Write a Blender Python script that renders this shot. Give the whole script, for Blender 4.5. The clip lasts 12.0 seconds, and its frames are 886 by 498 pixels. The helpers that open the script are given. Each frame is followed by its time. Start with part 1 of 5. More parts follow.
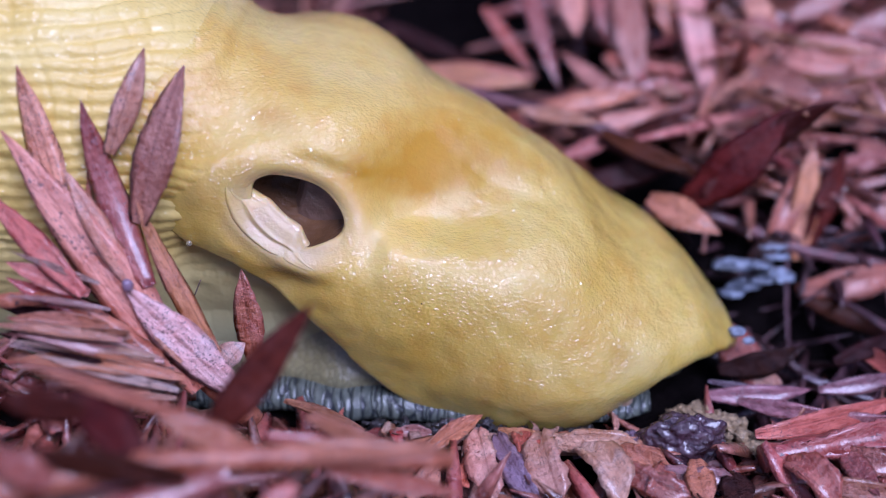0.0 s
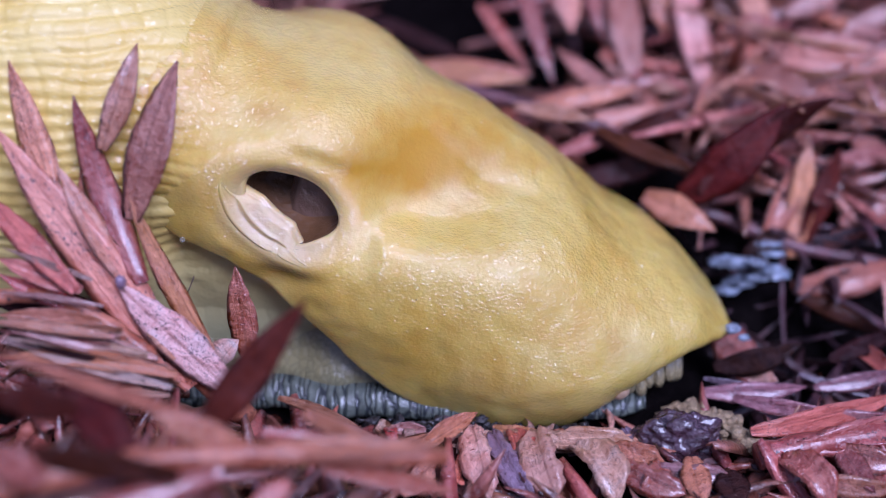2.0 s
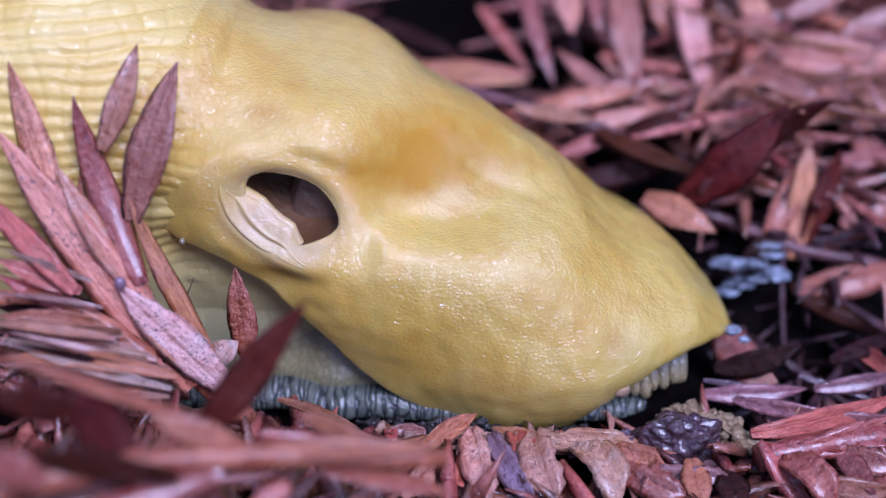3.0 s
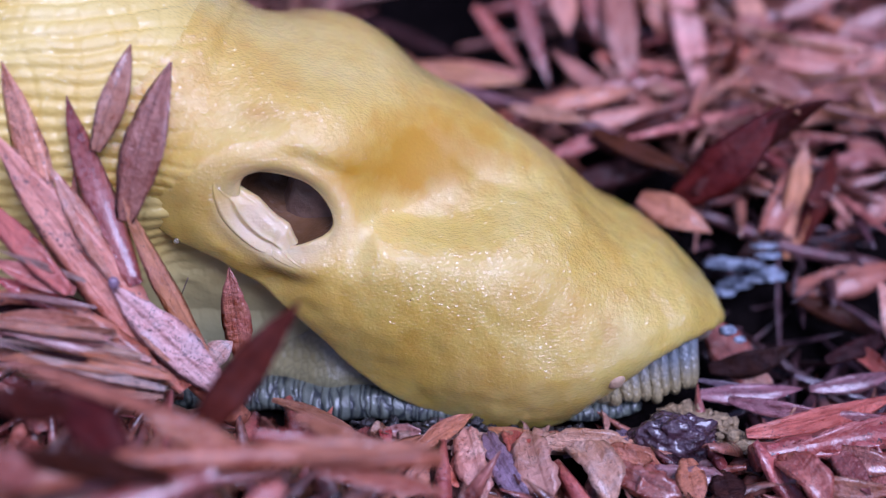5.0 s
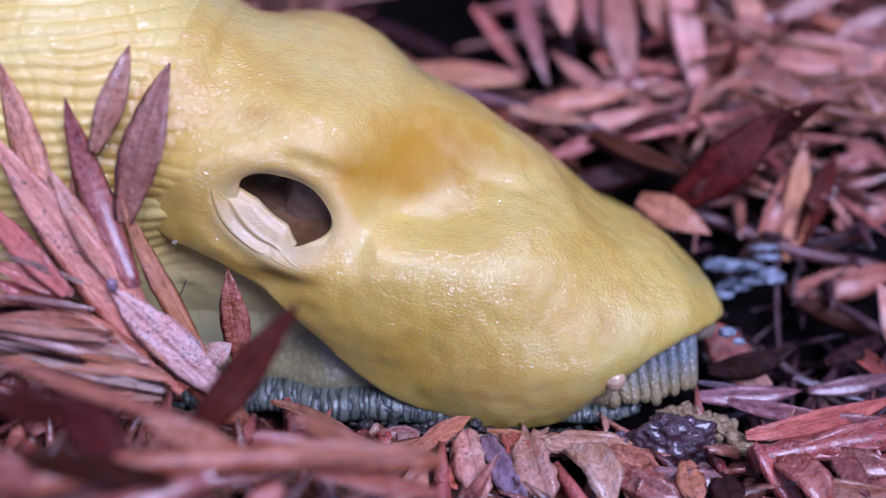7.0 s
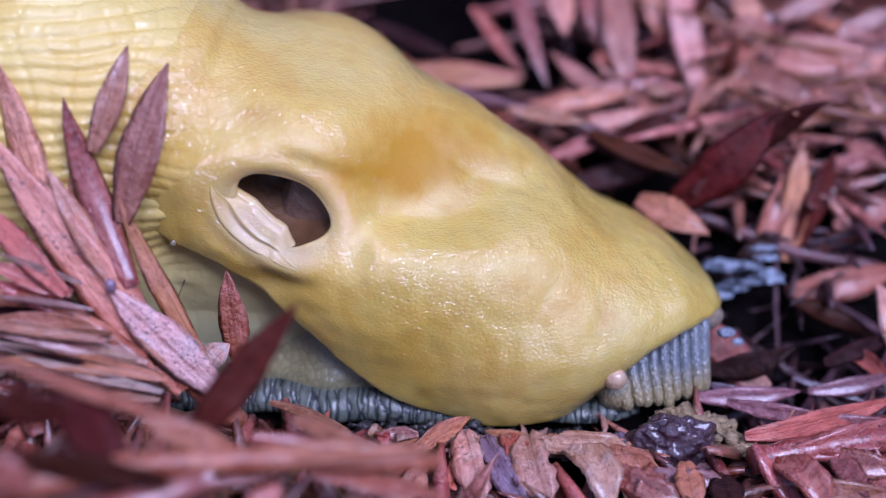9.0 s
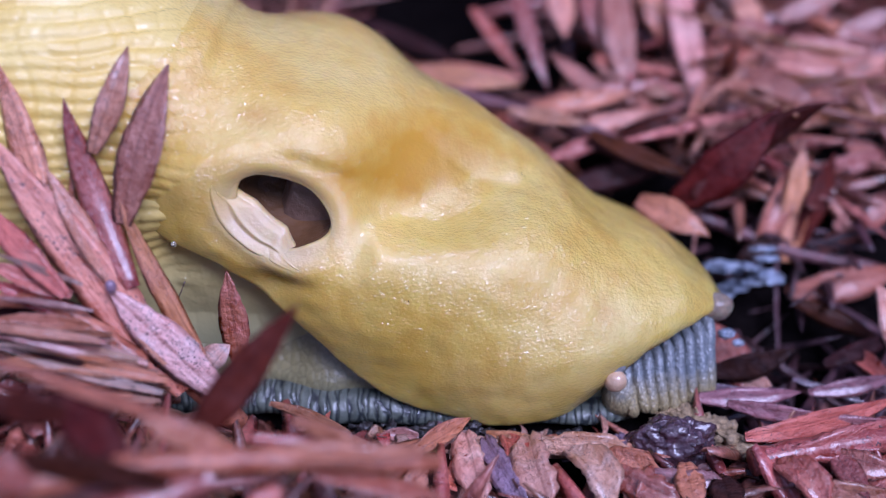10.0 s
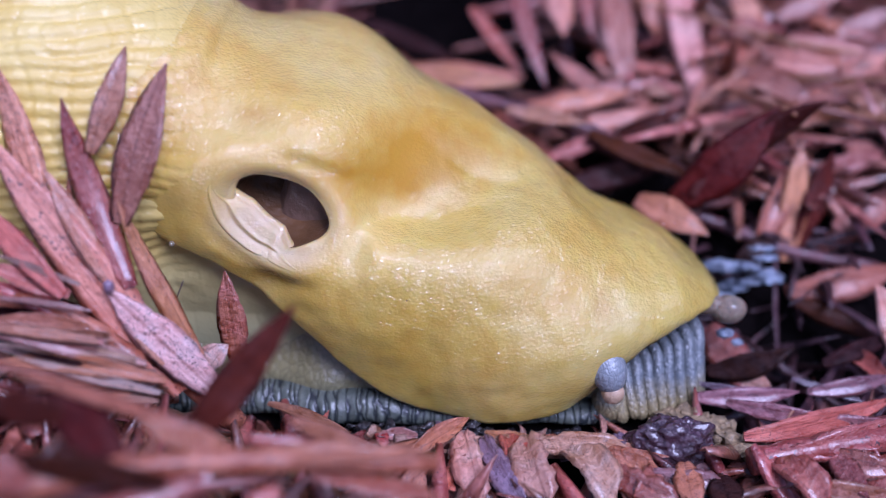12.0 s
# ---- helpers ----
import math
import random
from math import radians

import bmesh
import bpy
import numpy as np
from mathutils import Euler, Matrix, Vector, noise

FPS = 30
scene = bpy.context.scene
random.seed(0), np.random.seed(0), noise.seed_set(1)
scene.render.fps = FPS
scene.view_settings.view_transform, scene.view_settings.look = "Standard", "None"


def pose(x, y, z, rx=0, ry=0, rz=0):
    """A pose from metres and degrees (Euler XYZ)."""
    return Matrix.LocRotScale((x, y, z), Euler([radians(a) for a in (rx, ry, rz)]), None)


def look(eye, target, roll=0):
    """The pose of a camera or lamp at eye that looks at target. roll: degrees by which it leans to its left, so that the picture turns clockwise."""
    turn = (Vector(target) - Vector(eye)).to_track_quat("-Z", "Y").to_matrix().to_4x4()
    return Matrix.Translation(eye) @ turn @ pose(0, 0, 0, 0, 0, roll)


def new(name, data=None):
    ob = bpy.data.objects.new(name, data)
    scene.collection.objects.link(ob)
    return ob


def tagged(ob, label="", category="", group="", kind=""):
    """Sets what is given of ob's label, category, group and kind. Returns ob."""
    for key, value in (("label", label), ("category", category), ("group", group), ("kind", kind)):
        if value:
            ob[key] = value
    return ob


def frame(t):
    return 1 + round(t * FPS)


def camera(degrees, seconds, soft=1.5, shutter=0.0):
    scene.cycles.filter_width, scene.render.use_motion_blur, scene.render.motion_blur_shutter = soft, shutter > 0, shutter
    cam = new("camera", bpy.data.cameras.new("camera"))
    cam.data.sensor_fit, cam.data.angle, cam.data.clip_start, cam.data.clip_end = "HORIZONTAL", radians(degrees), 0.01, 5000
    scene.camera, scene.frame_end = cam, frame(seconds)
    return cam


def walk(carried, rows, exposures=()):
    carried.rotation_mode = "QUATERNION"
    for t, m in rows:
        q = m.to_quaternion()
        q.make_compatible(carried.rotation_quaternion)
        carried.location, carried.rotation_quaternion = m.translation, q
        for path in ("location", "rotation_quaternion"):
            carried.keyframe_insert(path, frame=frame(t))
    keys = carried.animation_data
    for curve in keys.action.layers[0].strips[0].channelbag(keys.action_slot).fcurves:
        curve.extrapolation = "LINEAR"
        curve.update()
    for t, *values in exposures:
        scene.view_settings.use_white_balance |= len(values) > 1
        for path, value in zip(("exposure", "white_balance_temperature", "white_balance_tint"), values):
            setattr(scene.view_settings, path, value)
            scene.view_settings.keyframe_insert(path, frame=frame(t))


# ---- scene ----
MM = 0.001


def mm(p):
    return Vector(p) * MM


# ---- camera and its way: a close lens held by hand, drifting a fraction of a millimetre ----
cam = camera(42, 12.0, soft=1.1)
cam.data.dof.use_dof = True
cam.data.dof.focus_distance = 0.0655
cam.data.dof.aperture_fstop = 19.0
WAY = [
    (0.0, (-0.017, -59.383, 44.290), (-0.627, -0.458, 10.357), -0.392),
    (0.5, (0.030, -59.260, 44.205), (-0.455, -0.370, 10.177), -0.304),
    (1.0, (-0.010, -59.120, 44.110), (-0.477, -0.290, 9.975), -0.270),
    (1.5, (-0.060, -59.130, 44.090), (-0.375, -0.285, 9.998), -0.200),
    (2.0, (-0.010, -59.190, 44.065), (-0.319, -0.310, 10.047), -0.210),
    (2.5, (-0.030, -59.157, 44.095), (-0.290, -0.275, 10.099), -0.175),
    (3.0, (0.000, -59.130, 44.050), (-0.320, -0.235, 10.094), -0.178),
    (5.0, (0.130, -59.080, 43.900), (-0.021, -0.120, 10.037), -0.130),
    (5.5, (0.120, -59.050, 43.880), (0.017, -0.086, 10.016), -0.105),
    (6.0, (0.100, -59.020, 43.890), (0.010, -0.065, 10.014), -0.090),
    (6.5, (0.070, -58.960, 43.925), (0.010, -0.020, 10.010), -0.055),
    (7.0, (0.080, -58.921, 43.925), (0.040, 0.030, 10.052), -0.040),
    (9.0, (0.065, -58.870, 43.865), (0.110, 0.118, 10.035), -0.010),
    (9.5, (0.080, -58.920, 43.840), (0.112, 0.115, 10.135), -0.035),
    (10.0, (0.040, -58.890, 43.840), (0.095, 0.155, 10.085), -0.020),
    (10.5, (0.090, -58.890, 43.865), (0.143, 0.160, 10.135), -0.050),
    (11.0, (0.130, -58.900, 43.945), (0.175, 0.125, 10.235), -0.048),
    (11.5, (0.110, -58.825, 43.905), (0.163, 0.185, 10.118), -0.052),
    (12.0, (0.113, -58.789, 43.853), (0.184, 0.202, 10.028), -0.035),
]
walk(cam, [(t, look(mm(eye), mm(aim), roll)) for t, eye, aim, roll in WAY],
     exposures=[(0.0, 0.0, 4740, 34), (12.0, 0.0, 4740, 34)])

# ---- light: a bright, overcast opening in the trees overhead ----
world = bpy.data.worlds.new("forest_sky")
scene.world = world
world.use_nodes = True
wn = world.node_tree
sky = wn.nodes.new("ShaderNodeTexSky")
sky.sky_type = "NISHITA"
sky.sun_disc = False
sky.sun_elevation = radians(68)
sky.sun_rotation = radians(170)
sky.air_density, sky.dust_density = 1.0, 3.0
wn.links.new(sky.outputs["Color"], wn.nodes["Background"].inputs["Color"])
wn.nodes["Background"].inputs["Strength"].default_value = 0.092
sun = new("sun", bpy.data.lights.new("sun", "SUN"))
sun.data.energy = 2.85
sun.data.angle = radians(29)
sun.data.color = (1.0, 0.95, 0.94)
sun.matrix_world = look((0.09, -0.145, 0.2), (0, 0, 0))


# ---- materials ----
def material(name):
    m = bpy.data.materials.new(name)
    m.use_nodes = True
    return m, m.node_tree.nodes, m.node_tree.links, m.node_tree.nodes["Principled BSDF"]


def coords(nodes, links, scale, kind="Object"):
    tc = nodes.new("ShaderNodeTexCoord")
    mp = nodes.new("ShaderNodeMapping")
    mp.inputs["Scale"].default_value = scale
    links.new(tc.outputs[kind], mp.inputs["Vector"])
    return mp.outputs["Vector"]


def noise_tex(nodes, links, vec, scale, detail=4.0, rough=0.55):
    n = nodes.new("ShaderNodeTexNoise")
    n.inputs["Scale"].default_value = scale
    n.inputs["Detail"].default_value = detail
    n.inputs["Roughness"].default_value = rough
    links.new(vec, n.inputs["Vector"])
    return n.outputs["Fac"]


def ramp(nodes, links, fac, stops):
    r = nodes.new("ShaderNodeValToRGB")
    els = r.color_ramp.elements
    while len(els) < len(stops):
        els.new(0.5)
    for e, (p, c) in zip(els, stops):
        e.position = p
        e.color = c if len(c) == 4 else (*c, 1)
    links.new(fac, r.inputs["Fac"])
    return r.outputs["Color"]


def mixed(nodes, links, fac, a, b, mode="MIX"):
    m = nodes.new("ShaderNodeMix")
    m.data_type, m.blend_type = "RGBA", mode
    for sock, v in ((m.inputs["Factor"], fac), (m.inputs["A"], a), (m.inputs["B"], b)):
        if isinstance(v, (int, float)):
            sock.default_value = v
        elif isinstance(v, tuple):
            sock.default_value = (*v, 1)
        else:
            links.new(v, sock)
    return m.outputs["Result"]


def sums(nodes, links, op, a, b):
    m = nodes.new("ShaderNodeMath")
    m.operation = op
    for sock, v in zip(m.inputs, (a, b)):
        if isinstance(v, (int, float)):
            sock.default_value = v
        else:
            links.new(v, sock)
    return m.outputs["Value"]


def bumped(nodes, links, bsdf, height, dist, strength=1.0, before=None):
    b = nodes.new("ShaderNodeBump")
    b.inputs["Strength"].default_value = strength
    b.inputs["Distance"].default_value = dist
    links.new(height, b.inputs["Height"])
    if before is not None:
        links.new(before, b.inputs["Normal"])
    links.new(b.outputs["Normal"], bsdf.inputs["Normal"])
    return b.outputs["Normal"]


HOLE = (-8.9, 13.9, 3.0, 2.0, 0.42)  # breathing hole: x, z, half length, half height, slant
K = 1000.0  # object coordinates in millimetres


def slug_skin():
    m, n, l, b = material("mantle_skin")
    v = coords(n, l, (K, K, K))
    broad = noise_tex(n, l, v, 0.16, 3.0)
    mottle = noise_tex(n, l, v, 0.9, 5.0, 0.6)
    col = ramp(n, l, broad, [(0.3, (0.64, 0.38, 0.034)), (0.5, (0.70, 0.475, 0.08)), (0.72, (0.735, 0.545, 0.15))])
    tone = ramp(n, l, mottle, [(0.30, (0.93, 0.87, 0.74)), (0.55, (1, 1, 1)), (0.8, (1.0, 1.0, 1.0))])
    col = mixed(n, l, 0.8, col, tone, "MULTIPLY")
    # amber blotches in the skin; in the hollows they also carry painted shade
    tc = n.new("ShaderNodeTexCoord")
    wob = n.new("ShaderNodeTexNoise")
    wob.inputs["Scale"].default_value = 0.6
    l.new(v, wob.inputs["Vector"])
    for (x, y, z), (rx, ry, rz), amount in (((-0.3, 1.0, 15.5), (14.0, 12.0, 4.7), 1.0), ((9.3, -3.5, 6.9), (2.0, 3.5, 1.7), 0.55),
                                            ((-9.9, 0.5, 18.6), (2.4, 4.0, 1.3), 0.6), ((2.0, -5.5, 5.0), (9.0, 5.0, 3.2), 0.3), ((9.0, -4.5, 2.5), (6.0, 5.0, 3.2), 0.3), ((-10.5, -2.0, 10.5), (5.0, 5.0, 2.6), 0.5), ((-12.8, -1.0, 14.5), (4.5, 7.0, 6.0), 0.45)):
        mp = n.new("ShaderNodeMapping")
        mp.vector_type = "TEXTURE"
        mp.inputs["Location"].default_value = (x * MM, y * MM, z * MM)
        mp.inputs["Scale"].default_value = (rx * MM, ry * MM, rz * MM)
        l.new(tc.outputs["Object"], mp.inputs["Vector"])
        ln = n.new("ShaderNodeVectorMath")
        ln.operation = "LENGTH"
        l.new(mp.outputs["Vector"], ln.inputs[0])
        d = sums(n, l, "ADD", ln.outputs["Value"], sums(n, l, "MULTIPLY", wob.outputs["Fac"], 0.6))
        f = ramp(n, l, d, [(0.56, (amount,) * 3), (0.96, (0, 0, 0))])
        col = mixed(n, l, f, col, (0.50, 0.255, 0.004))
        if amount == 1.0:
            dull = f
    # whitish slime smeared below the breathing hole
    mp = n.new("ShaderNodeMapping")
    mp.vector_type = "TEXTURE"
    mp.inputs["Location"].default_value = mm((-9.8, -2.0, 12.6))
    mp.inputs["Rotation"].default_value = (0, 0.55, 0)
    mp.inputs["Scale"].default_value = mm((4.8, 8.0, 2.7))
    l.new(tc.outputs["Object"], mp.inputs["Vector"])
    ln = n.new("ShaderNodeVectorMath")
    ln.operation = "LENGTH"
    l.new(mp.outputs["Vector"], ln.inputs[0])
    d = sums(n, l, "ADD", ln.outputs["Value"], sums(n, l, "MULTIPLY", wob.outputs["Fac"], 0.35))
    # translucent, beige skin round the hole
    mr = n.new("ShaderNodeMapping")
    mr.vector_type = "TEXTURE"
    mr.inputs["Location"].default_value = mm((HOLE[0], -2.0, HOLE[1]))
    mr.inputs["Rotation"].default_value = (0, HOLE[4], 0)
    mr.inputs["Scale"].default_value = mm((HOLE[2] * 1.4, 14.0, HOLE[3] * 1.4))
    l.new(tc.outputs["Object"], mr.inputs["Vector"])
    lr = n.new("ShaderNodeVectorMath")
    lr.operation = "LENGTH"
    l.new(mr.outputs["Vector"], lr.inputs[0])
    rim = ramp(n, l, lr.outputs["Value"], [(0.74, (0.8,) * 3), (1.0, (0, 0, 0))])
    col = mixed(n, l, rim, col, (0.72, 0.51, 0.19))
    slime = ramp(n, l, d, [(0.55, (0.5,) * 3), (1.2, (0, 0, 0))])
    col = mixed(n, l, slime, col, (0.52, 0.40, 0.24))
    vo = n.new("ShaderNodeTexVoronoi")
    vo.inputs["Scale"].default_value = 0.45
    l.new(v, vo.inputs["Vector"])
    dots = sums(n, l, "LESS_THAN", vo.outputs["Distance"], 0.019)
    col = mixed(n, l, dots, col, (0.10, 0.06, 0.02))
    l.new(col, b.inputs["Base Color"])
    b.inputs["Roughness"].default_value = 0.5
    b.inputs["Specular IOR Level"].default_value = 0.35
    # coat cut in the amber hollow: stands in for light its slope would miss
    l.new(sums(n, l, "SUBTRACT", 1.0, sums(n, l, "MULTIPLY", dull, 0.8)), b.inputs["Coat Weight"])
    b.inputs["Coat IOR"].default_value = 1.8
    b.inputs["Coat Roughness"].default_value = 0.1
    b.inputs["Subsurface Weight"].default_value = 0.35
    b.inputs["Subsurface Radius"].default_value = (1.0, 0.55, 0.15)
    b.inputs["Subsurface Scale"].default_value = 0.0007
    fine = noise_tex(n, l, v, 4.5, 3.0, 0.5)
    n1 = bumped(n, l, b, fine, 0.00002, 0.7)
    vd = coords(n, l, (K * 0.8, K, K * 1.25))
    peb = sums(n, l, "ADD", noise_tex(n, l, vd, 5.2, 1.5, 0.55), sums(n, l, "MULTIPLY", noise_tex(n, l, v, 1.1, 1.0, 0.5), 0.9))
    cb = n.new("ShaderNodeBump")
    cb.inputs["Strength"].default_value, cb.inputs["Distance"].default_value = 1.0, 0.00017
    l.new(peb, cb.inputs["Height"])
    l.new(n1, cb.inputs["Normal"])
    n2 = cb.outputs["Normal"]
    l.new(n2, b.inputs["Coat Normal"])
    return m


def body_skin():
    m, n, l, b = material("body_skin")
    v2 = coords(n, l, (K, K, K))
    broad = noise_tex(n, l, v2, 0.25, 3.0)
    col = ramp(n, l, broad, [(0.3, (0.68, 0.46, 0.08)), (0.7, (0.75, 0.58, 0.17))])
    sep = n.new("ShaderNodeSeparateXYZ")
    tc = n.new("ShaderNodeTexCoord")
    l.new(tc.outputs["Object"], sep.inputs["Vector"])
    low = n.new("ShaderNodeMapRange")
    low.inputs["From Min"].default_value, low.inputs["From Max"].default_value = 0.013, 0.004
    l.new(sep.outputs["Z"], low.inputs["Value"])
    col = mixed(n, l, low.outputs["Result"], col, (0.44, 0.42, 0.22))
    l.new(col, b.inputs["Base Color"])
    b.inputs["Roughness"].default_value = 0.5
    b.inputs["Coat Weight"].default_value = 0.8
    b.inputs["Coat Roughness"].default_value = 0.08
    v3 = coords(n, l, (K * 1.6, K * 1.2, K * 3.4))
    n1 = bumped(n, l, b, noise_tex(n, l, v3, 0.8, 2.0, 0.5), 0.00005, 0.8)
    cb = n.new("ShaderNodeBump")
    cb.inputs["Strength"].default_value, cb.inputs["Distance"].default_value = 1.0, 0.00016
    l.new(noise_tex(n, l, v2, 4.5, 0.5, 0.5), cb.inputs["Height"])
    l.new(n1, cb.inputs["Normal"])
    n2 = cb.outputs["Normal"]
    l.new(n2, b.inputs["Coat Normal"])
    return m


def fringe_skin():
    """Grey-olive margin crossed by thin, looping dark lines."""
    m, n, l, b = material("foot_fringe_skin")
    v2 = coords(n, l, (K, K, K))
    wob = n.new("ShaderNodeTexNoise")
    wob.inputs["Scale"].default_value = 0.9
    wob.inputs["Detail"].default_value = 2.0
    l.new(v2, wob.inputs["Vector"])
    v = coords(n, l, (K * 2.1, K * 0.25, K * 0.38))
    mv = n.new("ShaderNodeVectorMath")
    mv.operation = "MULTIPLY_ADD"
    l.new(wob.outputs["Color"], mv.inputs[0])
    mv.inputs[1].default_value = (1.0, 0.3, 0.6)
    l.new(v, mv.inputs[2])
    vo = n.new("ShaderNodeTexVoronoi")
    vo.feature = "DISTANCE_TO_EDGE"
    vo.inputs["Scale"].default_value = 1.0
    l.new(mv.outputs["Vector"], vo.inputs["Vector"])
    spot = noise_tex(n, l, v2, 1.1, 4.0)
    c0 = ramp(n, l, spot, [(0.3, (0.065, 0.075, 0.06)), (0.65, (0.14, 0.155, 0.12))])
    line = ramp(n, l, vo.outputs["Distance"], [(0.035, (1, 1, 1)), (0.10, (0, 0, 0))])
    l.new(mixed(n, l, sums(n, l, "MULTIPLY", line, 0.93), c0, (0.010, 0.013, 0.016)), b.inputs["Base Color"])
    b.inputs["Roughness"].default_value = 0.4
    b.inputs["Coat Weight"].default_value = 0.35
    b.inputs["Coat Roughness"].default_value = 0.12
    n1 = bumped(n, l, b, ramp(n, l, vo.outputs["Distance"], [(0.0, (0, 0, 0)), (0.22, (1, 1, 1))]), 0.00010, 0.8)
    n2 = bumped(n, l, b, noise_tex(n, l, v2, 2.6, 3.0), 0.00010, 0.8, n1)
    l.new(n2, b.inputs["Coat Normal"])
    return m


def head_skin(name, upper, lower, cell=2.3, crack_depth=0.55):
    """Skin cracked into small plates, of another tint towards the foot."""
    m, n, l, b = material(name)
    v = coords(n, l, (K * 1.3, K * 1.3, K * 0.8))
    vo = n.new("ShaderNodeTexVoronoi")
    vo.feature = "DISTANCE_TO_EDGE"
    vo.inputs["Scale"].default_value = cell
    l.new(v, vo.inputs["Vector"])
    tc = n.new("ShaderNodeTexCoord")
    sep = n.new("ShaderNodeSeparateXYZ")
    l.new(tc.outputs["Object"], sep.inputs["Vector"])
    v2 = coords(n, l, (K, K, K))
    wob = sums(n, l, "MULTIPLY", noise_tex(n, l, v2, 0.8, 3.0), 0.0016)
    height = sums(n, l, "ADD", sep.outputs["Z"], wob)
    low = n.new("ShaderNodeMapRange")
    low.inputs["From Min"].default_value, low.inputs["From Max"].default_value = 0.0037, 0.0022
    l.new(height, low.inputs["Value"])
    col = mixed(n, l, low.outputs["Result"], upper, lower)
    crack = ramp(n, l, vo.outputs["Distance"], [(0.02, (0.3, 0.31, 0.34)), (0.12, (1, 1, 1))])
    col = mixed(n, l, crack_depth, col, crack, "MULTIPLY")
    l.new(col, b.inputs["Base Color"])
    b.inputs["Roughness"].default_value = 0.3
    b.inputs["Coat Weight"].default_value = 0.45
    b.inputs["Coat Roughness"].default_value = 0.25
    n1 = bumped(n, l, b, vo.outputs["Distance"], 0.00030 * crack_depth, 0.9)
    bumped(n, l, b, noise_tex(n, l, v2, 3.0, 4.0), 0.0001, 0.6, n1)
    return m


def simple(name, col, rough=0.5, coat=0.0, scale=1.5, depth=0.00015, spread=0.7, **extra):
    m, n, l, b = material(name)
    v = coords(n, l, (K, K, K))
    f = noise_tex(n, l, v, scale, 5.0, 0.6)
    l.new(ramp(n, l, f, [(0.3, tuple(spread * c for c in col)), (0.7, col)]), b.inputs["Base Color"])
    b.inputs["Roughness"].default_value = rough
    b.inputs["Coat Weight"].default_value = coat
    b.inputs["Coat Roughness"].default_value = 0.1
    for k, x in extra.items():
        b.inputs[k.replace("_", " ")].default_value = x
    bumped(n, l, b, noise_tex(n, l, v, scale * 2.2, 5.0), depth, 0.7)
    return m


def needle_mat(name, a, c, speck=0.50, rough=0.36, unit=True, wet=0.6, gloss=0.7, film=0.15, pale_sheen=0.42, tones=(0.60, 1.42)):
    """Dry or wet redwood leaf: long fibres, blotches of two tints, pale patches with painted sky sheen, dark specks of
    mould.
    """
    m, n, l, b = material(name)
    info = n.new("ShaderNodeObjectInfo")
    tc = n.new("ShaderNodeTexCoord")
    off = n.new("ShaderNodeVectorMath")
    off.operation = "ADD"
    l.new(tc.outputs["Object"], off.inputs[0])
    if unit:
        rnd = info.outputs["Random"]
    else:
        geo = n.new("ShaderNodeNewGeometry")
        rnd = geo.outputs["Random Per Island"]
    l.new(sums(n, l, "MULTIPLY", rnd, 37.0 if unit else 0.3), off.inputs[1])

    def field(scale, detail, roughness):
        mp = n.new("ShaderNodeMapping")
        mp.inputs["Scale"].default_value = scale
        l.new(off.outputs["Vector"], mp.inputs["Vector"])
        return noise_tex(n, l, mp.outputs["Vector"], 1.0, detail, roughness)

    fibre = field((24.0, 6.0, 1.5) if unit else (K * 2.2, K * 2.2, K * 2.2), 4.0, 0.65)
    blotch = field((2.6, 2.6, 6.5) if unit else (K * 0.7,) * 3, 4.0, 0.6)
    dots = field((19.0, 19.0, 66.0) if unit else (K * 3.6,) * 3, 2.0, 0.55)
    patch = field((1.1, 1.1, 3.6) if unit else (K * 0.35,) * 3, 3.0, 0.55)
    lump_ = field((4.5, 4.5, 16.0) if unit else (K * 1.4,) * 3, 3.0, 0.6)
    col = ramp(n, l, blotch, [(0.30, a), (0.68, c)])
    streak = ramp(n, l, fibre, [(0.25, (0.88, 0.80, 0.78)), (0.55, (1.0, 1.0, 1.0)), (0.8, (1.08, 1.06, 1.05))])
    col = mixed(n, l, 0.6, col, streak, "MULTIPLY")
    if unit:  # a darker sunk midrib and thin darker margins
        sx = n.new("ShaderNodeSeparateXYZ")
        l.new(tc.outputs["Object"], sx.inputs["Vector"])
        off_mid = sums(n, l, "ADD", sums(n, l, "ABSOLUTE", sx.outputs["X"], 0.0), sums(n, l, "MULTIPLY", fibre, 0.05))
        col = mixed(n, l, 0.8, col, ramp(n, l, off_mid, [(0.035, (0.62, 0.50, 0.46)), (0.075, (1, 1, 1)), (0.36, (1, 1, 1)), (0.50, (0.70, 0.55, 0.48))]), "MULTIPLY")
    lum = n.new("ShaderNodeMapRange")
    lum.inputs["To Min"].default_value, lum.inputs["To Max"].default_value = tones if unit else (0.35, 1.2)
    l.new(rnd, lum.inputs["Value"])
    hsv = n.new("ShaderNodeHueSaturation")
    l.new(col, hsv.inputs["Color"])
    hue = n.new("ShaderNodeMapRange")
    hue.inputs["To Min"].default_value, hue.inputs["To Max"].default_value = 0.488, 0.522
    l.new(sums(n, l, "FRACT", sums(n, l, "MULTIPLY", rnd, 7.31), 0.0), hue.inputs["Value"])
    l.new(hue.outputs["Result"], hsv.inputs["Hue"])
    l.new(lum.outputs["Result"], hsv.inputs["Value"])
    hsv.inputs["Saturation"].default_value = 1.07
    # pale patches, tinted lilac so that sky sheen is put into the colour
    pale = ramp(n, l, patch, [(0.50, (0, 0, 0)), (0.70, (1, 1, 1))])
    sheen_tint = tuple(min(0.72, 0.02 + k * x) for k, x in zip((1.3, 1.4, 1.5), c))
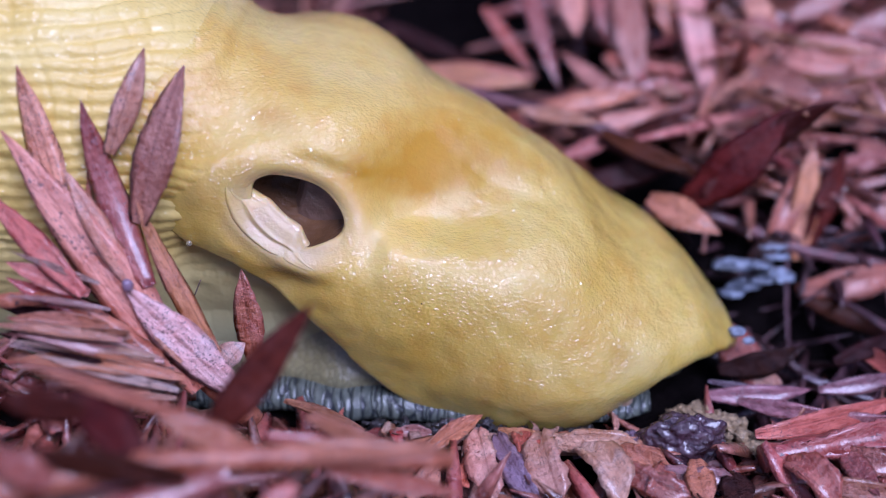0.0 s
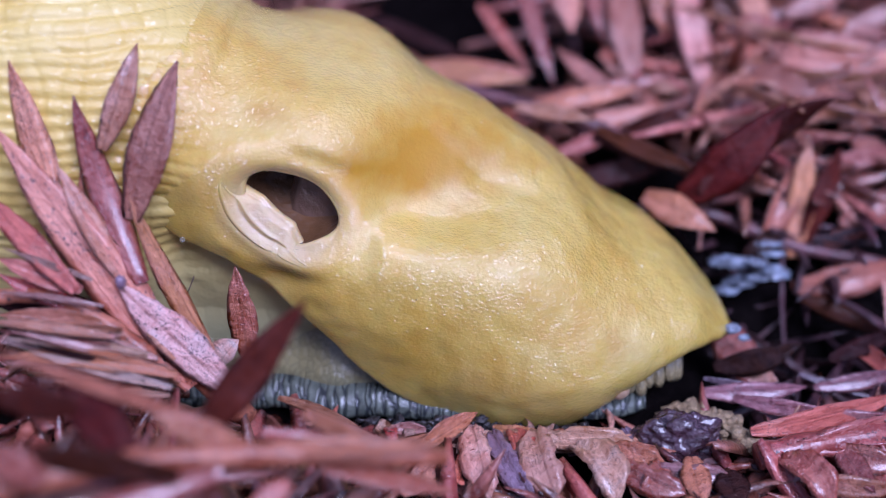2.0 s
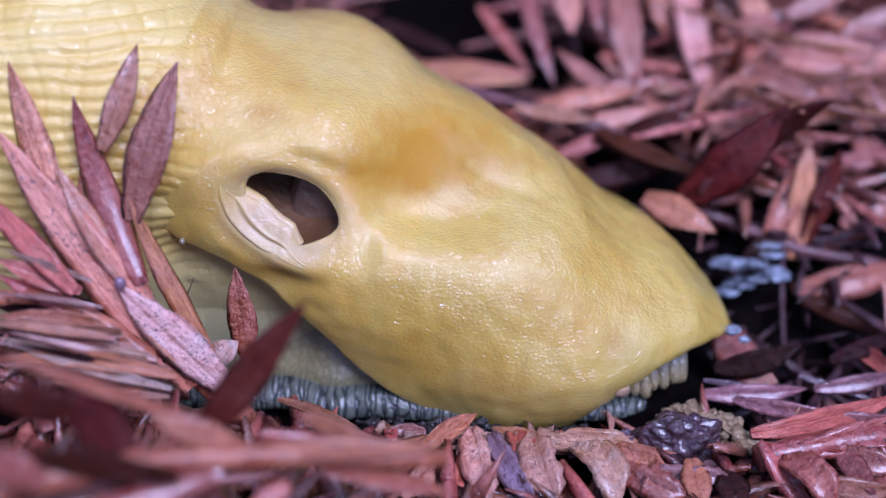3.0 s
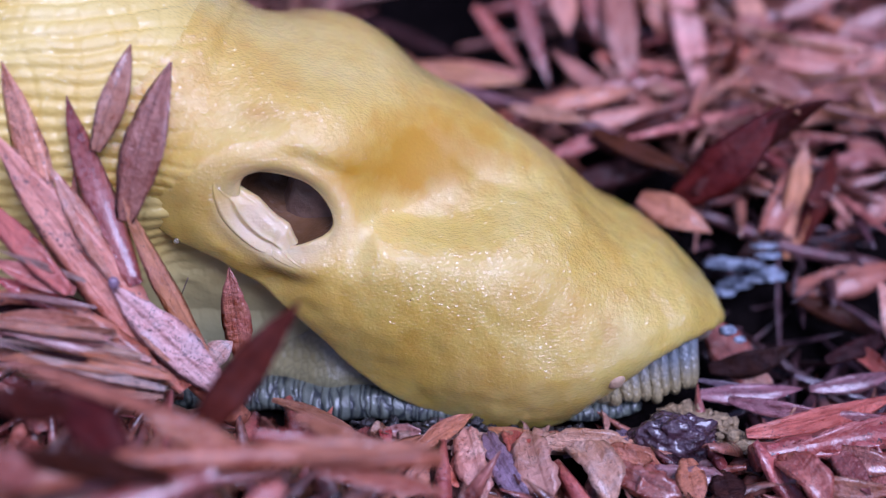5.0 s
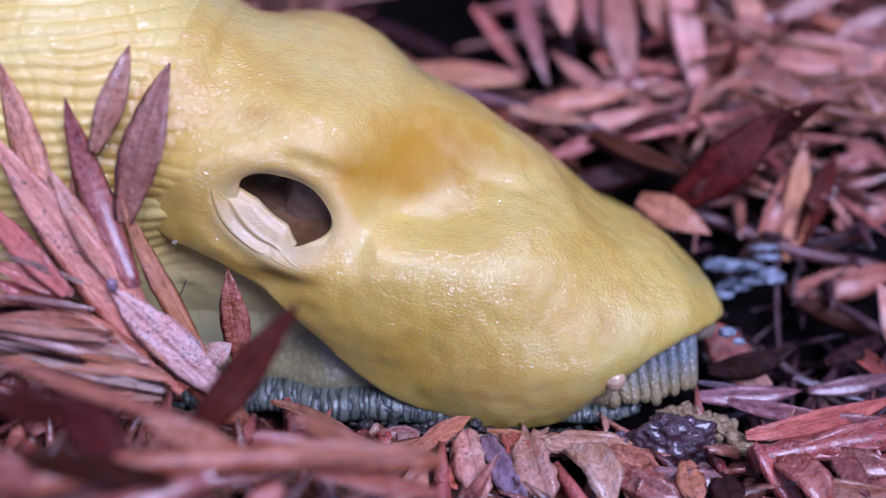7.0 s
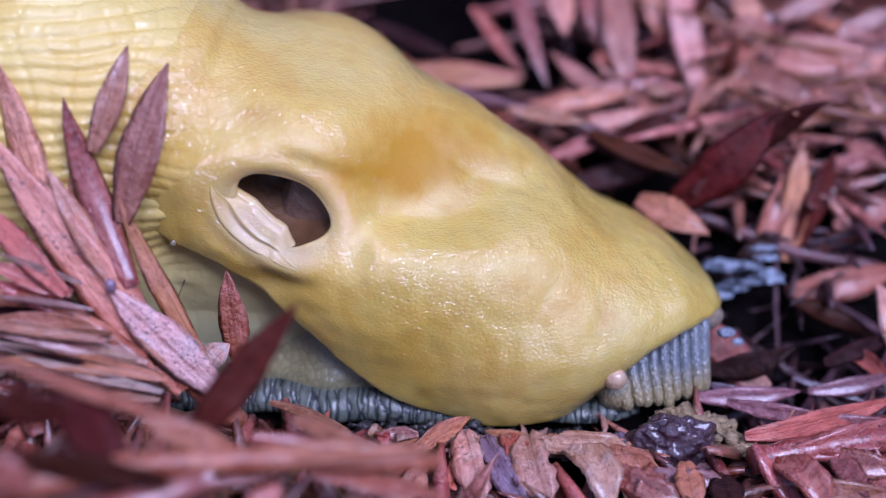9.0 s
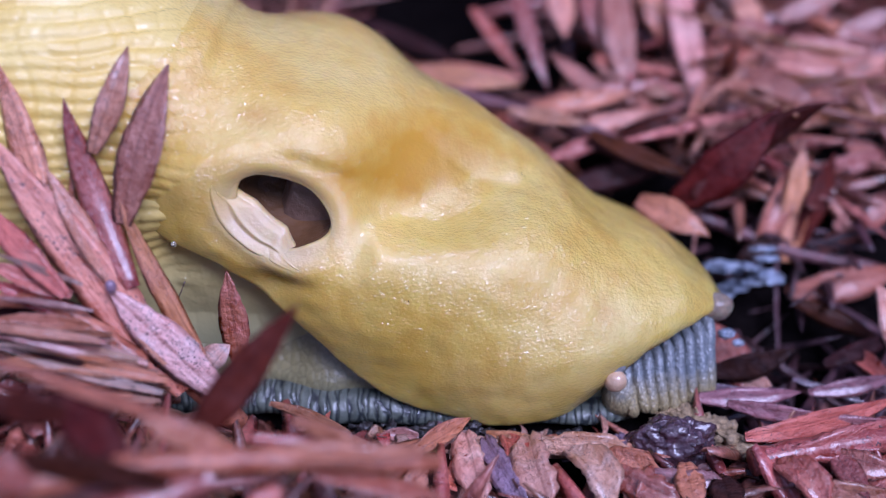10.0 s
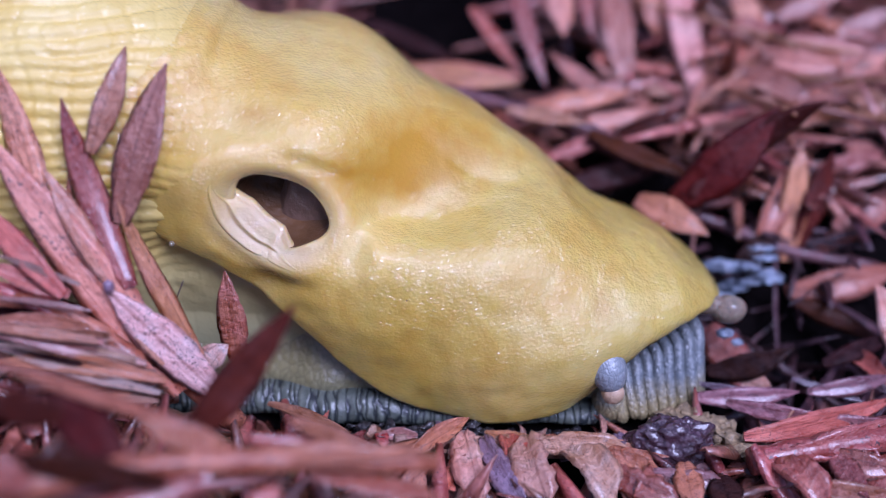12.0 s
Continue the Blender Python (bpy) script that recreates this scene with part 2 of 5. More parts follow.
    col = mixed(n, l, sums(n, l, "MULTIPLY", pale, pale_sheen), hsv.outputs["Color"], sheen_tint)
    dark = ramp(n, l, dots, [(speck + 0.125, (0, 0, 0)), (speck + 0.15, (1, 1, 1))])
    here = ramp(n, l, patch, [(0.36, (0.15, 0.15, 0.15)), (0.55, (1, 1, 1))])
    df = sums(n, l, "MULTIPLY", dark, here)
    col = mixed(n, l, sums(n, l, "MULTIPLY", df, 0.85), col, (0.03, 0.018, 0.024))
    l.new(col, b.inputs["Base Color"])
    l.new(ramp(n, l, blotch, [(0.3, (rough - 0.14,) * 3), (0.7, (rough + 0.22,) * 3)]), b.inputs["Roughness"])
    b.inputs["Specular IOR Level"].default_value = gloss
    l.new(sums(n, l, "MULTIPLY", ramp(n, l, lump_, [(0.35, (1, 1, 1)), (0.6, (film,) * 3)]), wet), b.inputs["Coat Weight"])
    b.inputs["Coat Roughness"].default_value = 0.17
    n1 = bumped(n, l, b, lump_, 0.00030, 0.9)
    bumped(n, l, b, fibre, 0.00009, 1.0, n1)
    return m


SKIN = slug_skin()
BODY = body_skin()
FRINGE = fringe_skin()
HEAD = head_skin("head_skin", (0.165, 0.18, 0.185), (0.33, 0.265, 0.13), 2.6, 0.5)
STALK_SKIN = head_skin("tentacle_stalk_skin", (0.27, 0.285, 0.295), (0.27, 0.285, 0.295), 3.0, 0.28)
FLANK = head_skin("flank_skin", (0.27, 0.235, 0.105), (0.16, 0.16, 0.095), 1.6, 0.3)
STALK = simple("tentacle_grey", (0.36, 0.27, 0.18), 0.35, 0.6, 4.0, 0.0003, 0.5, Subsurface_Weight=0.3, Subsurface_Scale=0.0006)
DROP = simple("clear_drop", (0.9, 0.9, 0.85), 0.03, 0.5, 1.0, 0.00001, 1.0, Transmission_Weight=0.9)
TENTACLE = simple("tentacle_skin", (0.62, 0.41, 0.25), 0.3, 0.8, 1.5)
PORE_FOLD = simple("lung_membrane", (0.21, 0.12, 0.075), 0.4, 0.6, 0.9, 0.0002, 0.6)
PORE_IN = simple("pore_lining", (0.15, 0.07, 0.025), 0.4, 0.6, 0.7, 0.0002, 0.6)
MAUVE = needle_mat("needle_mauve", (0.37, 0.108, 0.072), (0.62, 0.27, 0.20), 0.48)
RUST = needle_mat("needle_rust", (0.31, 0.085, 0.048), (0.57, 0.205, 0.13))
# DARK and DEEP: dark needles, blackened further to stand in for shade
DARK = needle_mat("needle_dark_shade", (0.016, 0.005, 0.005), (0.045, 0.014, 0.012), wet=0.06, rough=0.55, gloss=0.12)
DEEP = needle_mat("needle_deep_red_shade", (0.038, 0.007, 0.005), (0.088, 0.019, 0.013), wet=0.08, rough=0.5, gloss=0.12)
PALE = needle_mat("needle_pale", (0.72, 0.40, 0.33), (0.86, 0.58, 0.51), 0.47, tones=(0.95, 1.25))
WINE = needle_mat("needle_wine", (0.26, 0.043, 0.028), (0.48, 0.145, 0.10), 0.52, 0.26, wet=1.0, film=0.6)
LITTER = needle_mat("litter_needles", (0.19, 0.048, 0.035), (0.63, 0.245, 0.175), 0.55, 0.36, unit=False, wet=0.9, film=0.4)
# darker copy of LITTER: wet, with the shade of deep gaps in its colour
UNDER = needle_mat("wet_litter_gap_shade", (0.11, 0.028, 0.022), (0.44, 0.15, 0.105), 0.55, 0.3, unit=False, wet=1.0, film=0.5)
BARK = needle_mat("twig_bark", (0.31, 0.095, 0.048), (0.56, 0.22, 0.125), 0.5, 0.42, unit=False, wet=0.4, pale_sheen=0.25)
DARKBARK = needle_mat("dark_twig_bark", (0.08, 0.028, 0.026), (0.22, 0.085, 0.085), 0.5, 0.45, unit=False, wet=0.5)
WETBARK = needle_mat("wet_twig_bark", (0.20, 0.035, 0.025), (0.40, 0.11, 0.08), 0.5, 0.35, unit=False, wet=0.9)
# humus, blackened so its colour also stands in for shade between needles
HUMUS = simple("humus_gap_shade", (0.006, 0.004, 0.004), 0.9, 0.0, 0.8, 0.0008, 0.4, Specular_IOR_Level=0.05)
CRUMB = simple("tan_crumb", (0.60, 0.42, 0.22), 0.55, 0.3, 1.8, 0.0005, 0.35)
DEBRIS = simple("wet_bark_lump", (0.080, 0.034, 0.045), 0.25, 0.9, 0.8, 0.0007, 0.4)
SOIL = simple("wet_soil", (0.034, 0.026, 0.026), 0.35, 0.6, 2.2, 0.0004, 0.3)
MOULD = simple("pale_mould", (0.55, 0.62, 0.76), 0.3, 0.9, 2.0, 0.0006, 0.15)
REDWET = needle_mat("needle_wet_red", (0.27, 0.055, 0.038), (0.48, 0.16, 0.115), 0.55, 0.26, wet=1.0, film=0.8)
PURPLE = needle_mat("needle_purple_grey", (0.12, 0.065, 0.085), (0.26, 0.17, 0.22), 0.55, 0.3, wet=0.9, film=0.6)
# darkened litter needles: the nook's shade is put into this colour
NOOK_SHADE = needle_mat("litter_nook_shade", (0.03, 0.012, 0.016), (0.12, 0.045, 0.05), 0.55, 0.42, unit=False, wet=0.4)
DUSK = needle_mat("needle_dusky_mauve", (0.15, 0.052, 0.056), (0.36, 0.15, 0.155), 0.55, 0.28, wet=1.0, film=0.6)
SALMON = needle_mat("needle_salmon", (0.42, 0.17, 0.12), (0.70, 0.38, 0.30), 0.50, wet=0.95, film=0.4)


# ---- building helpers ----
def grid_mesh(name, verts, faces, mat, normals=None):
    """One smooth mesh from points in millimetres."""
    me = bpy.data.meshes.new(name)
    if normals is not None:
        p, q = np.asarray(verts), np.asarray(faces)
        out = np.cross(p[q[:, 1]] - p[q[:, 0]], p[q[:, 2]] - p[q[:, 0]])
        if (out * np.asarray(normals)[q[:, 0]]).sum() < 0:
            faces = [w[::-1] for w in faces]
    me.from_pydata((np.asarray(verts, float) * MM).tolist(), [], faces)
    me.polygons.foreach_set("use_smooth", [True] * len(me.polygons))
    me.materials.append(mat)
    if normals is not None:
        me.normals_split_custom_set_from_vertices([tuple(v) for v in normals])
    me.update()
    return me


def part(name, me, parent=None, label="", at=None):
    ob = new(name, me)
    if parent is not None:
        ob.parent = parent
    if at is not None:
        ob.matrix_basis = at
    if label:
        tagged(ob, label)
    return ob


def thing(name, at, label, category, group="", kind=""):
    ob = new(name)
    ob.empty_display_size = 0.002
    ob.location = mm(at)
    return tagged(ob, label, category, group, kind)


def smooth_path(rows, u):
    """Catmull-Rom through evenly spaced rows, at u from 0 to 1."""
    a = np.asarray(rows, float)
    n = len(a) - 1
    f = np.clip(np.asarray(u, float), 0, 1) * n
    i = np.minimum(f.astype(int), n - 1)
    t = (f - i)[:, None]
    p0, p1, p2, p3 = a[np.maximum(i - 1, 0)], a[i], a[i + 1], a[np.minimum(i + 2, n)]
    return 0.5 * (2 * p1 + (p2 - p0) * t + (2 * p0 - 5 * p1 + 4 * p2 - p3) * t ** 2 + (3 * p1 - p0 - 3 * p2 + p3) * t ** 3)


def quads(nu, nv, wrap=False):
    out = []
    for i in range(nu - 1):
        for j in range(nv if wrap else nv - 1):
            k = (j + 1) % nv
            out.append((i * nv + j, i * nv + k, (i + 1) * nv + k, (i + 1) * nv + j))
    return out


def tube(path, radii, ring=10, squash=1.0):
    """Points and faces of a tapered, capped tube along a path, in millimetres."""
    path = np.asarray(path, float)
    verts, n = [], len(path)
    for i in range(n):
        d = path[min(i + 1, n - 1)] - path[max(i - 1, 0)]
        d = d / np.linalg.norm(d)
        a = np.cross(d, (0.31, 0.2, 0.93))
        a /= np.linalg.norm(a)
        b = np.cross(d, a)
        for k in range(ring):
            w = 2 * math.pi * k / ring
            verts.append(path[i] + radii[i] * (a * math.cos(w) + b * math.sin(w) * squash))
    faces = quads(n, ring, True)
    faces.append(tuple(range(ring))[::-1])
    faces.append(tuple(range((n - 1) * ring, n * ring)))
    return verts, faces


def lump(centre, radii, rough, seed, scale=1.0, nu=22, nv=28):
    """An uneven, closed lump round a centre."""
    verts = []
    for i in range(nu):
        th = math.pi * i / (nu - 1)
        for j in range(nv):
            ph = 2 * math.pi * j / nv
            d = Vector((math.sin(th) * math.cos(ph), math.sin(th) * math.sin(ph), math.cos(th)))
            q = d * scale * 2.0 + Vector((seed * 7.3, seed * 1.7, 0))
            r = 1 + rough * (noise.noise(q) + 0.5 * noise.noise(q * 2.7) + 0.3 * noise.noise(q * 6.1))
            verts.append([centre[k] + radii[k] * r * d[k] for k in range(3)])
    return verts, quads(nu, nv, True)


# unit leaf blades: base at the origin, tip at z = 1, one wide in x; a lens section with a sunk midrib
def blade_points(bow, sway, seed, rows=14, cup=0.0, worn=0.03, fat=0.085, blunt=1.9, full=0.40):
    rng = random.Random(seed)
    verts, ring = [], 8
    for i in range(rows):
        s = i / (rows - 1)
        w = 0.5 * (min(1.0, 0.46 + 1.6 * s) * (1 - max(0.0, (s - full) / (1 - full)) ** blunt)) ** 0.95
        w = max(w, 0.02)
        if i == 0:
            w = 0.20
        th = fat * (w / 0.5) ** 0.6 + 0.012
        cy = -bow * 4 * s * (1 - s)
        cx = sway * math.sin(math.pi * s) + rng.uniform(-worn, worn) * 0.6
        left, right = 1 + rng.uniform(-2.6, 1.5) * worn, 1 + rng.uniform(-2.6, 1.5) * worn
        for x, y in ((-1, 0.1), (-0.58, 0.9), (0, 0.15), (0.58, 0.9), (1, 0.1), (0.58, -0.7), (0, -1.0), (-0.58, -0.7)):
            k = left if x < 0 else right
            lift = rng.uniform(-worn, worn) * 0.6
            verts.append((cx + w * x * k, cy - th * y - cup * w * x * x + lift * abs(x), s))
    faces = quads(rows, ring, True)
    faces.append(tuple(range(ring))[::-1])
    faces.append(tuple(range((rows - 1) * ring, rows * ring)))
    return verts, faces


BLADES = {}


def blade_mesh(kind, mat):
    """Shared leaf meshes, one for each shape and material."""
    key = (kind, mat.name)
    if key not in BLADES:
        bow, sway, cup = ((0.0, 0.0, 0.1), (0.25, 0.12, 0.3), (-0.25, -0.14, -0.2), (0.55, 0.25, 0.5), (0.1, -0.4, 0.6), (-0.5, 0.3, 0.2),
                          (0.15, -0.1, 0.9), (0.35, 0.18, -0.5), (-0.1, 0.08, 0.7), (0.25, 0.12, 0.35), (0.3, -0.3, 0.45))[kind]
        husk = kind > 8  # swollen, blunt scales
        v, f = blade_points(bow, sway, kind, 16, cup, 0.06 if husk else 0.022, 0.26 if husk else 0.085, 3.0 if husk else 1.9, 0.62 if husk else 0.40)
        me = bpy.data.meshes.new("needle")
        me.from_pydata(v, [], f)
        me.polygons.foreach_set("use_smooth", [True] * len(me.polygons))
        me.materials.append(mat)
        me.update()
        BLADES[key] = me
    return BLADES[key]


def blade_pose(base, tip, width, turn=0.0):
    """Matrix that lays a unit leaf from base to tip, its face to the open side."""
    base, tip = Vector(base), Vector(tip)
    z = (tip - base).normalized()
    face = Vector((0, -0.8, 0.6))
    y = -(face - face.dot(z) * z).normalized()
    y = Matrix.Rotation(radians(turn), 3, z) @ y
    x = y.cross(z)
    m = Matrix((x * width * MM, y * width * MM, z * (tip - base).length * MM)).transposed().to_4x4()
    m.translation = base * MM
    return m


def leaf(owner, base, tip, width, mat, kind=0, turn=0.0, label=""):
    """A leaf on a sprig."""
    ob = new("needle", blade_mesh(kind, mat))
    ob.parent = owner
    ob.matrix_basis = Matrix.Translation(-owner.location) @ blade_pose(base, tip, width, turn)
    if label:
        tagged(ob, label)
    return ob


def stem(owner, rows, r0, r1, mat):
    p = smooth_path(rows, np.linspace(0, 1, 14)) - np.array(owner.location) / MM
    rad = np.linspace(r0, r1, 14) * (1 + 0.12 * np.sin(np.arange(14) * 2.3))
    v, f = tube(p, rad, 9)
    return part("stem", grid_mesh("stem", v, f, mat), owner)


def fallen(base, tip, width, mat, kind=0, turn=0.0, label="brown fallen redwood needle lying on the litter"):
    """A loose needle, a thing of its own."""
    ob = new("fallen_needle", blade_mesh(kind, mat))
    ob.matrix_basis = blade_pose(base, tip, width, turn)
    return tagged(ob, label, "needle", "fallen needles")


def ground_height(x, y):
    """The litter floor: level under the slug, banked up behind, mounded in front."""
    start = 18 - 13 * np.clip((x - 8) / 12.0, 0, 1)
    back = np.clip(y - start, 0, None)
    h = 9.5 * (1 - np.exp(-back / 9.0)) + 0.15 * back
    h = h + 9.6 * np.exp(-(((x + 18) / 15) ** 2 + ((y + 20.5) / 7) ** 2))
    h = h + 7.0 * np.exp(-(((x + 26) / 10) ** 2 + ((y + 7) / 6) ** 2))
    h = h - 24.0 * np.exp(-(((x - 1.5) / 5.0) ** 2 + ((y - 40) / 9.0) ** 2))
    return h


# ---- ground ----
def build_ground():
    steps = np.concatenate([-np.geomspace(60, 170, 14)[::-1], np.linspace(-56, 56, 113), np.geomspace(60, 170, 14)])
    sy = np.concatenate([-np.geomspace(60, 170, 14)[::-1], np.linspace(-56, 110, 150), np.geomspace(114, 190, 14)])
    verts = []
    for x in steps:
        for y in sy:
            q = Vector((x * 0.25, y * 0.25, 0))
            under = math.exp(-max(0.0, abs(y - 7 + 0.1 * min(0, x)) - 11) / 1.6) if x < 17 else math.exp(-(x - 17) / 2.0)
            z = float(ground_height(x, y)) - 3.4 + 2.9 * under + (0.8 * noise.noise(q) + 0.5 * noise.noise(q * 3.1)) * (1 - 0.7 * under)
            verts.append((x, y, z))
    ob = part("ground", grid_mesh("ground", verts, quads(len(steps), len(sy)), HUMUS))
    tagged(ob, "damp humus under redwood litter, its near-black colour carrying the gaps' shade", "ground", kind="structure")


build_ground()


# ---- the slug ----
# mantle ribs, rear to front: back x, z; near rim x, z; middle y; half width (mm)
RIBS = [
    (-9.8, 20.4, -17.6, 14.0, 8.0, 10.7),
    (-5.9, 20.8, -15.2, 12.0, 7.6, 11.1),
    (-2.6, 18.7, -11.9, 10.3, 7.0, 11.2),
    (-1.1, 17.5, -8.0, 7.0, 6.5, 11.0),
    (2.6, 15.9, -3.5, 2.7, 5.5, 10.5),
    (6.4, 13.2, 1.6, 0.5, 5.0, 10.4),
    (9.9, 10.2, 6.1, 0.15, 4.5, 10.0),
    (13.1, 8.6, 9.2, 1.5, 4.0, 8.5),
    (15.5, 6.7, 11.9, 3.4, 3.5, 6.5),
    (17.0, 5.5, 15.0, 4.2, 3.0, 4.0),
    (17.6, 4.5, 17.1, 4.1, 2.5, 1.5),
]
NU, NV, LIP, REAR = 181, 180, 7, 40
TUCK = -0.70  # angle of the rim below the widest line
PITS = [  # hollows and swellings: x, z, half length, half height, slant, depth
    (-0.2, 14.6, 5.8, 2.2, 0.12, 2.9),
    (-9.7, 18.8, 2.2, 1.3, 0.2, 0.5),
    (-8.9, 14.0, 4.7, 3.4, 0.42, 0.7),
    (4.5, 11.0, 4.8, 2.6, 0.5, -0.5),
    (3.8, 4.7, 3.0, 1.8, 0.1, -0.35),
    (-9.7, 9.7, 1.6, 1.1, -0.6, 0.6),
    (14.5, 6.4, 1.3, 0.9, 0.4, -0.3),
]


def mantle_points():
    u = np.linspace(0, 1, NU)
    ribs = smooth_path(RIBS, u)
    a = np.linspace(TUCK, math.pi - TUCK, NV)
    bx, bz, rx, rz, cy, hw = [ribs[:, k:k + 1] for k in range(6)]
    f = (np.sin(a)[None, :] - math.sin(TUCK)) / (1 - math.sin(TUCK))
    x = rx + (bx - rx) * f
    z = rz + (bz - rz) * f
    ca = np.cos(a)[None, :]
    # the near rim hangs out over the foot, but for the snout
    hang = 0.5 * np.clip((0.85 - u) / 0.12, 0, 1)[:, None]
    ca = np.where(a[None, :] < 0, ca + (1 - ca) * hang, ca)
    y = cy - hw * np.sign(ca) * np.abs(ca) ** 0.92
    pts = np.stack([x, y, z], axis=2)
    nrm = grid_normals(pts)
    near = np.clip((cy - y) / hw * 3.0, 0, 1)
    push = np.zeros((NU, NV))
    for px, pz, lx, lz, slant, depth in PITS:
        c, s = math.cos(slant), math.sin(slant)
        dx, dz = x - px, z - pz
        e, g = (dx * c - dz * s) / lx, (dx * s + dz * c) / lz
        push -= depth * np.exp(-(e * e + g * g) ** (1.15 if depth > 2 else 1.0)) * near
    for i in range(NU):
        for j in range(NV):
            q = Vector(pts[i, j]) * 0.33
            push[i, j] += 0.16 * noise.noise(q) + 0.06 * noise.noise(q * 2.9)
    # the hump on the back, where the mantle's hind end is raised
    push += 0.3 * np.exp(-((x + 4.4) / 2.0) ** 2 - ((y - 11.5) / 4.2) ** 2)
    pts = pts + nrm * push[:, :, None]
    return u, pts


def grid_normals(p):
    du = np.gradient(p, axis=0)
    dv = np.gradient(p, axis=1)
    n = np.cross(du, dv)
    n /= np.linalg.norm(n, axis=2, keepdims=True) + 1e-9
    mid = p.mean(axis=(0, 1))
    return n if (n * (p - mid)).sum() > 0 else -n


def hole_space(x, z):
    hx, hz, lx, lz, slant = HOLE
    c, s = math.cos(slant), math.sin(slant)
    return ((x - hx) * c - (z - hz) * s) / lx, ((x - hx) * s + (z - hz) * c) / lz


def hole_point(e, g):
    hx, hz, lx, lz, slant = HOLE
    c, s = math.cos(slant), math.sin(slant)
    return hx + e * lx * c + g * lz * s, hz - e * lx * s + g * lz * c


def funnel(rho):
    """How far the skin dips into the breathing hole."""
    return 0.60 * np.clip((1.45 - rho) / 0.45, 0, 1.2) ** 2


def build_slug():
    slug = thing("banana_slug", (0, 0, 0), "yellow banana slug creeping over redwood litter, its breathing hole open", "slug")
    u, pts = mantle_points()
    pts = rear_skin(pts)
    u = np.concatenate([np.zeros(REAR), u])
    # the breathing hole: the skin round it is faired, and rows of points are drawn on to its edge
    e, g = hole_space(pts[:, :, 0], pts[:, :, 2])
    rho = np.sqrt(e * e + g * g)
    front = pts[:, :, 1] < 3.0
    ring = front & (rho > 0.7) & (rho < 1.9)
    fair = np.linalg.lstsq(fair_terms(pts[ring][:, 0], pts[ring][:, 2]), pts[ring][:, 1], rcond=None)[0]
    cut = (rho < 0.78) & front
    for i, j in zip(*np.where((rho < 1.0) & front & ~cut)):
        k = 1.0 / rho[i, j]
        pts[i, j, 0], pts[i, j, 2] = hole_point(e[i, j] * k, g[i, j] * k)
    blend = np.clip((1.95 - rho) / 0.55, 0, 1) * front
    blend = blend * blend * (3 - 2 * blend)
    pts[:, :, 1] += blend * ((fair_terms(pts[:, :, 0], pts[:, :, 2]) @ fair) - pts[:, :, 1])
    dist = np.sqrt(sum(w * w for w in hole_space(pts[:, :, 0], pts[:, :, 2])))
    pts[:, :, 1] += front * funnel(dist)
    nrm = grid_normals(pts)
    # the rim rolls under in a soft lip
    inner = (pts.mean(axis=1, keepdims=True) - pts)
    inner /= np.linalg.norm(inner, axis=2, keepdims=True)

    def lip(j0, sign):
        base, tang = pts[:, j0], pts[:, j0] - pts[:, j0 + sign]
        tang /= np.linalg.norm(tang, axis=1, keepdims=True) + 1e-9
        n0 = nrm[:, j0]
        rows_p, rows_n = [], []
        r = 0.55 * np.clip((1.0 - u) * 12, 0.15, 1)[:, None]
        for k in range(1, LIP + 1):
            w = math.pi * k / LIP
            rows_p.append(base + tang * r * math.sin(w) - n0 * r * (1 - math.cos(w)))
            rows_n.append(n0 * math.cos(w) + tang * math.sin(w))
        return np.stack(rows_p, 1), np.stack(rows_n, 1)

    p0, n0 = lip(0, 1)
    p1, n1 = lip(NV - 1, -1)
    P = np.concatenate([p0[:, ::-1], pts, p1], axis=1)
    N = np.concatenate([n0[:, ::-1], nrm, n1], axis=1)
    gone = np.zeros(P.shape[:2], bool)
    gone[:, LIP:LIP + NV] = cut
    nv = P.shape[1]
    mantle = part("mantle", None, slug, "smooth waxy yellow mantle with a hollow and rolled lip")
    mantle.empty_display_size = 0.002
    last = NU + REAR - 1
    cuts = [0, REAR + 62] + list(range(REAR + 63, last)) + [last]
    pieces = []
    for k in range(len(cuts) - 1):
        a, b = cuts[k], cuts[k + 1]
        rows = list(range(a, b + 1))
        vs, ns = [P[i] for i in rows], [N[i] for i in rows]
        if k < len(cuts) - 2:  # a sunk tongue under the next piece
            for step, sink in ((1, 0.012), (2, 0.05), (4, 0.16)):
                i = min(b + step, last)
                vs.append(P[i] - N[i] * sink)
                ns.append(N[i])
        m = len(vs)
        vs, ns = np.concatenate(vs), np.concatenate(ns)
        faces = []
        for q in quads(m, nv):
            if any(gone[min(a + v // nv, last), v % nv] for v in q):
                continue
            faces.append(q)
        me = grid_mesh("mantle_fold", vs, faces, SKIN, ns)
        ob = part("mantle_fold", me, mantle)
        mid = (0.5 * (a + b) - REAR) / (NU - 1)
        pieces.append((ob, 0.0 if k == 0 else mid, P[(a + b) // 2].mean(axis=0)))
    build_pore(slug, lambda x, z: float((fair_terms(np.array([x]), np.array([z])) @ fair)[0]))
    build_body(slug)
    moving = build_head(slug)
    return pieces, moving


def body_girth(x):
    """Middle y, half width and top of the body at x."""
    rows = smooth_path(TRUNK, np.linspace(0, 1, 900))
    return tuple(float(np.interp(x, rows[:, 0], rows[:, k])) for k in (1, 2, 3))


def body_at(x, w):
    """Point on the body's skin at an angle, 0 on the near side and a right angle on the back."""
    cy, hw, top = body_girth(x)
    c, s = math.cos(w), math.sin(w)
    return np.array((x, cy - hw * math.copysign(abs(c) ** (0.5 if s < 0 else 0.85), c), top * (0.5 + 0.5 * s) + 0.1))


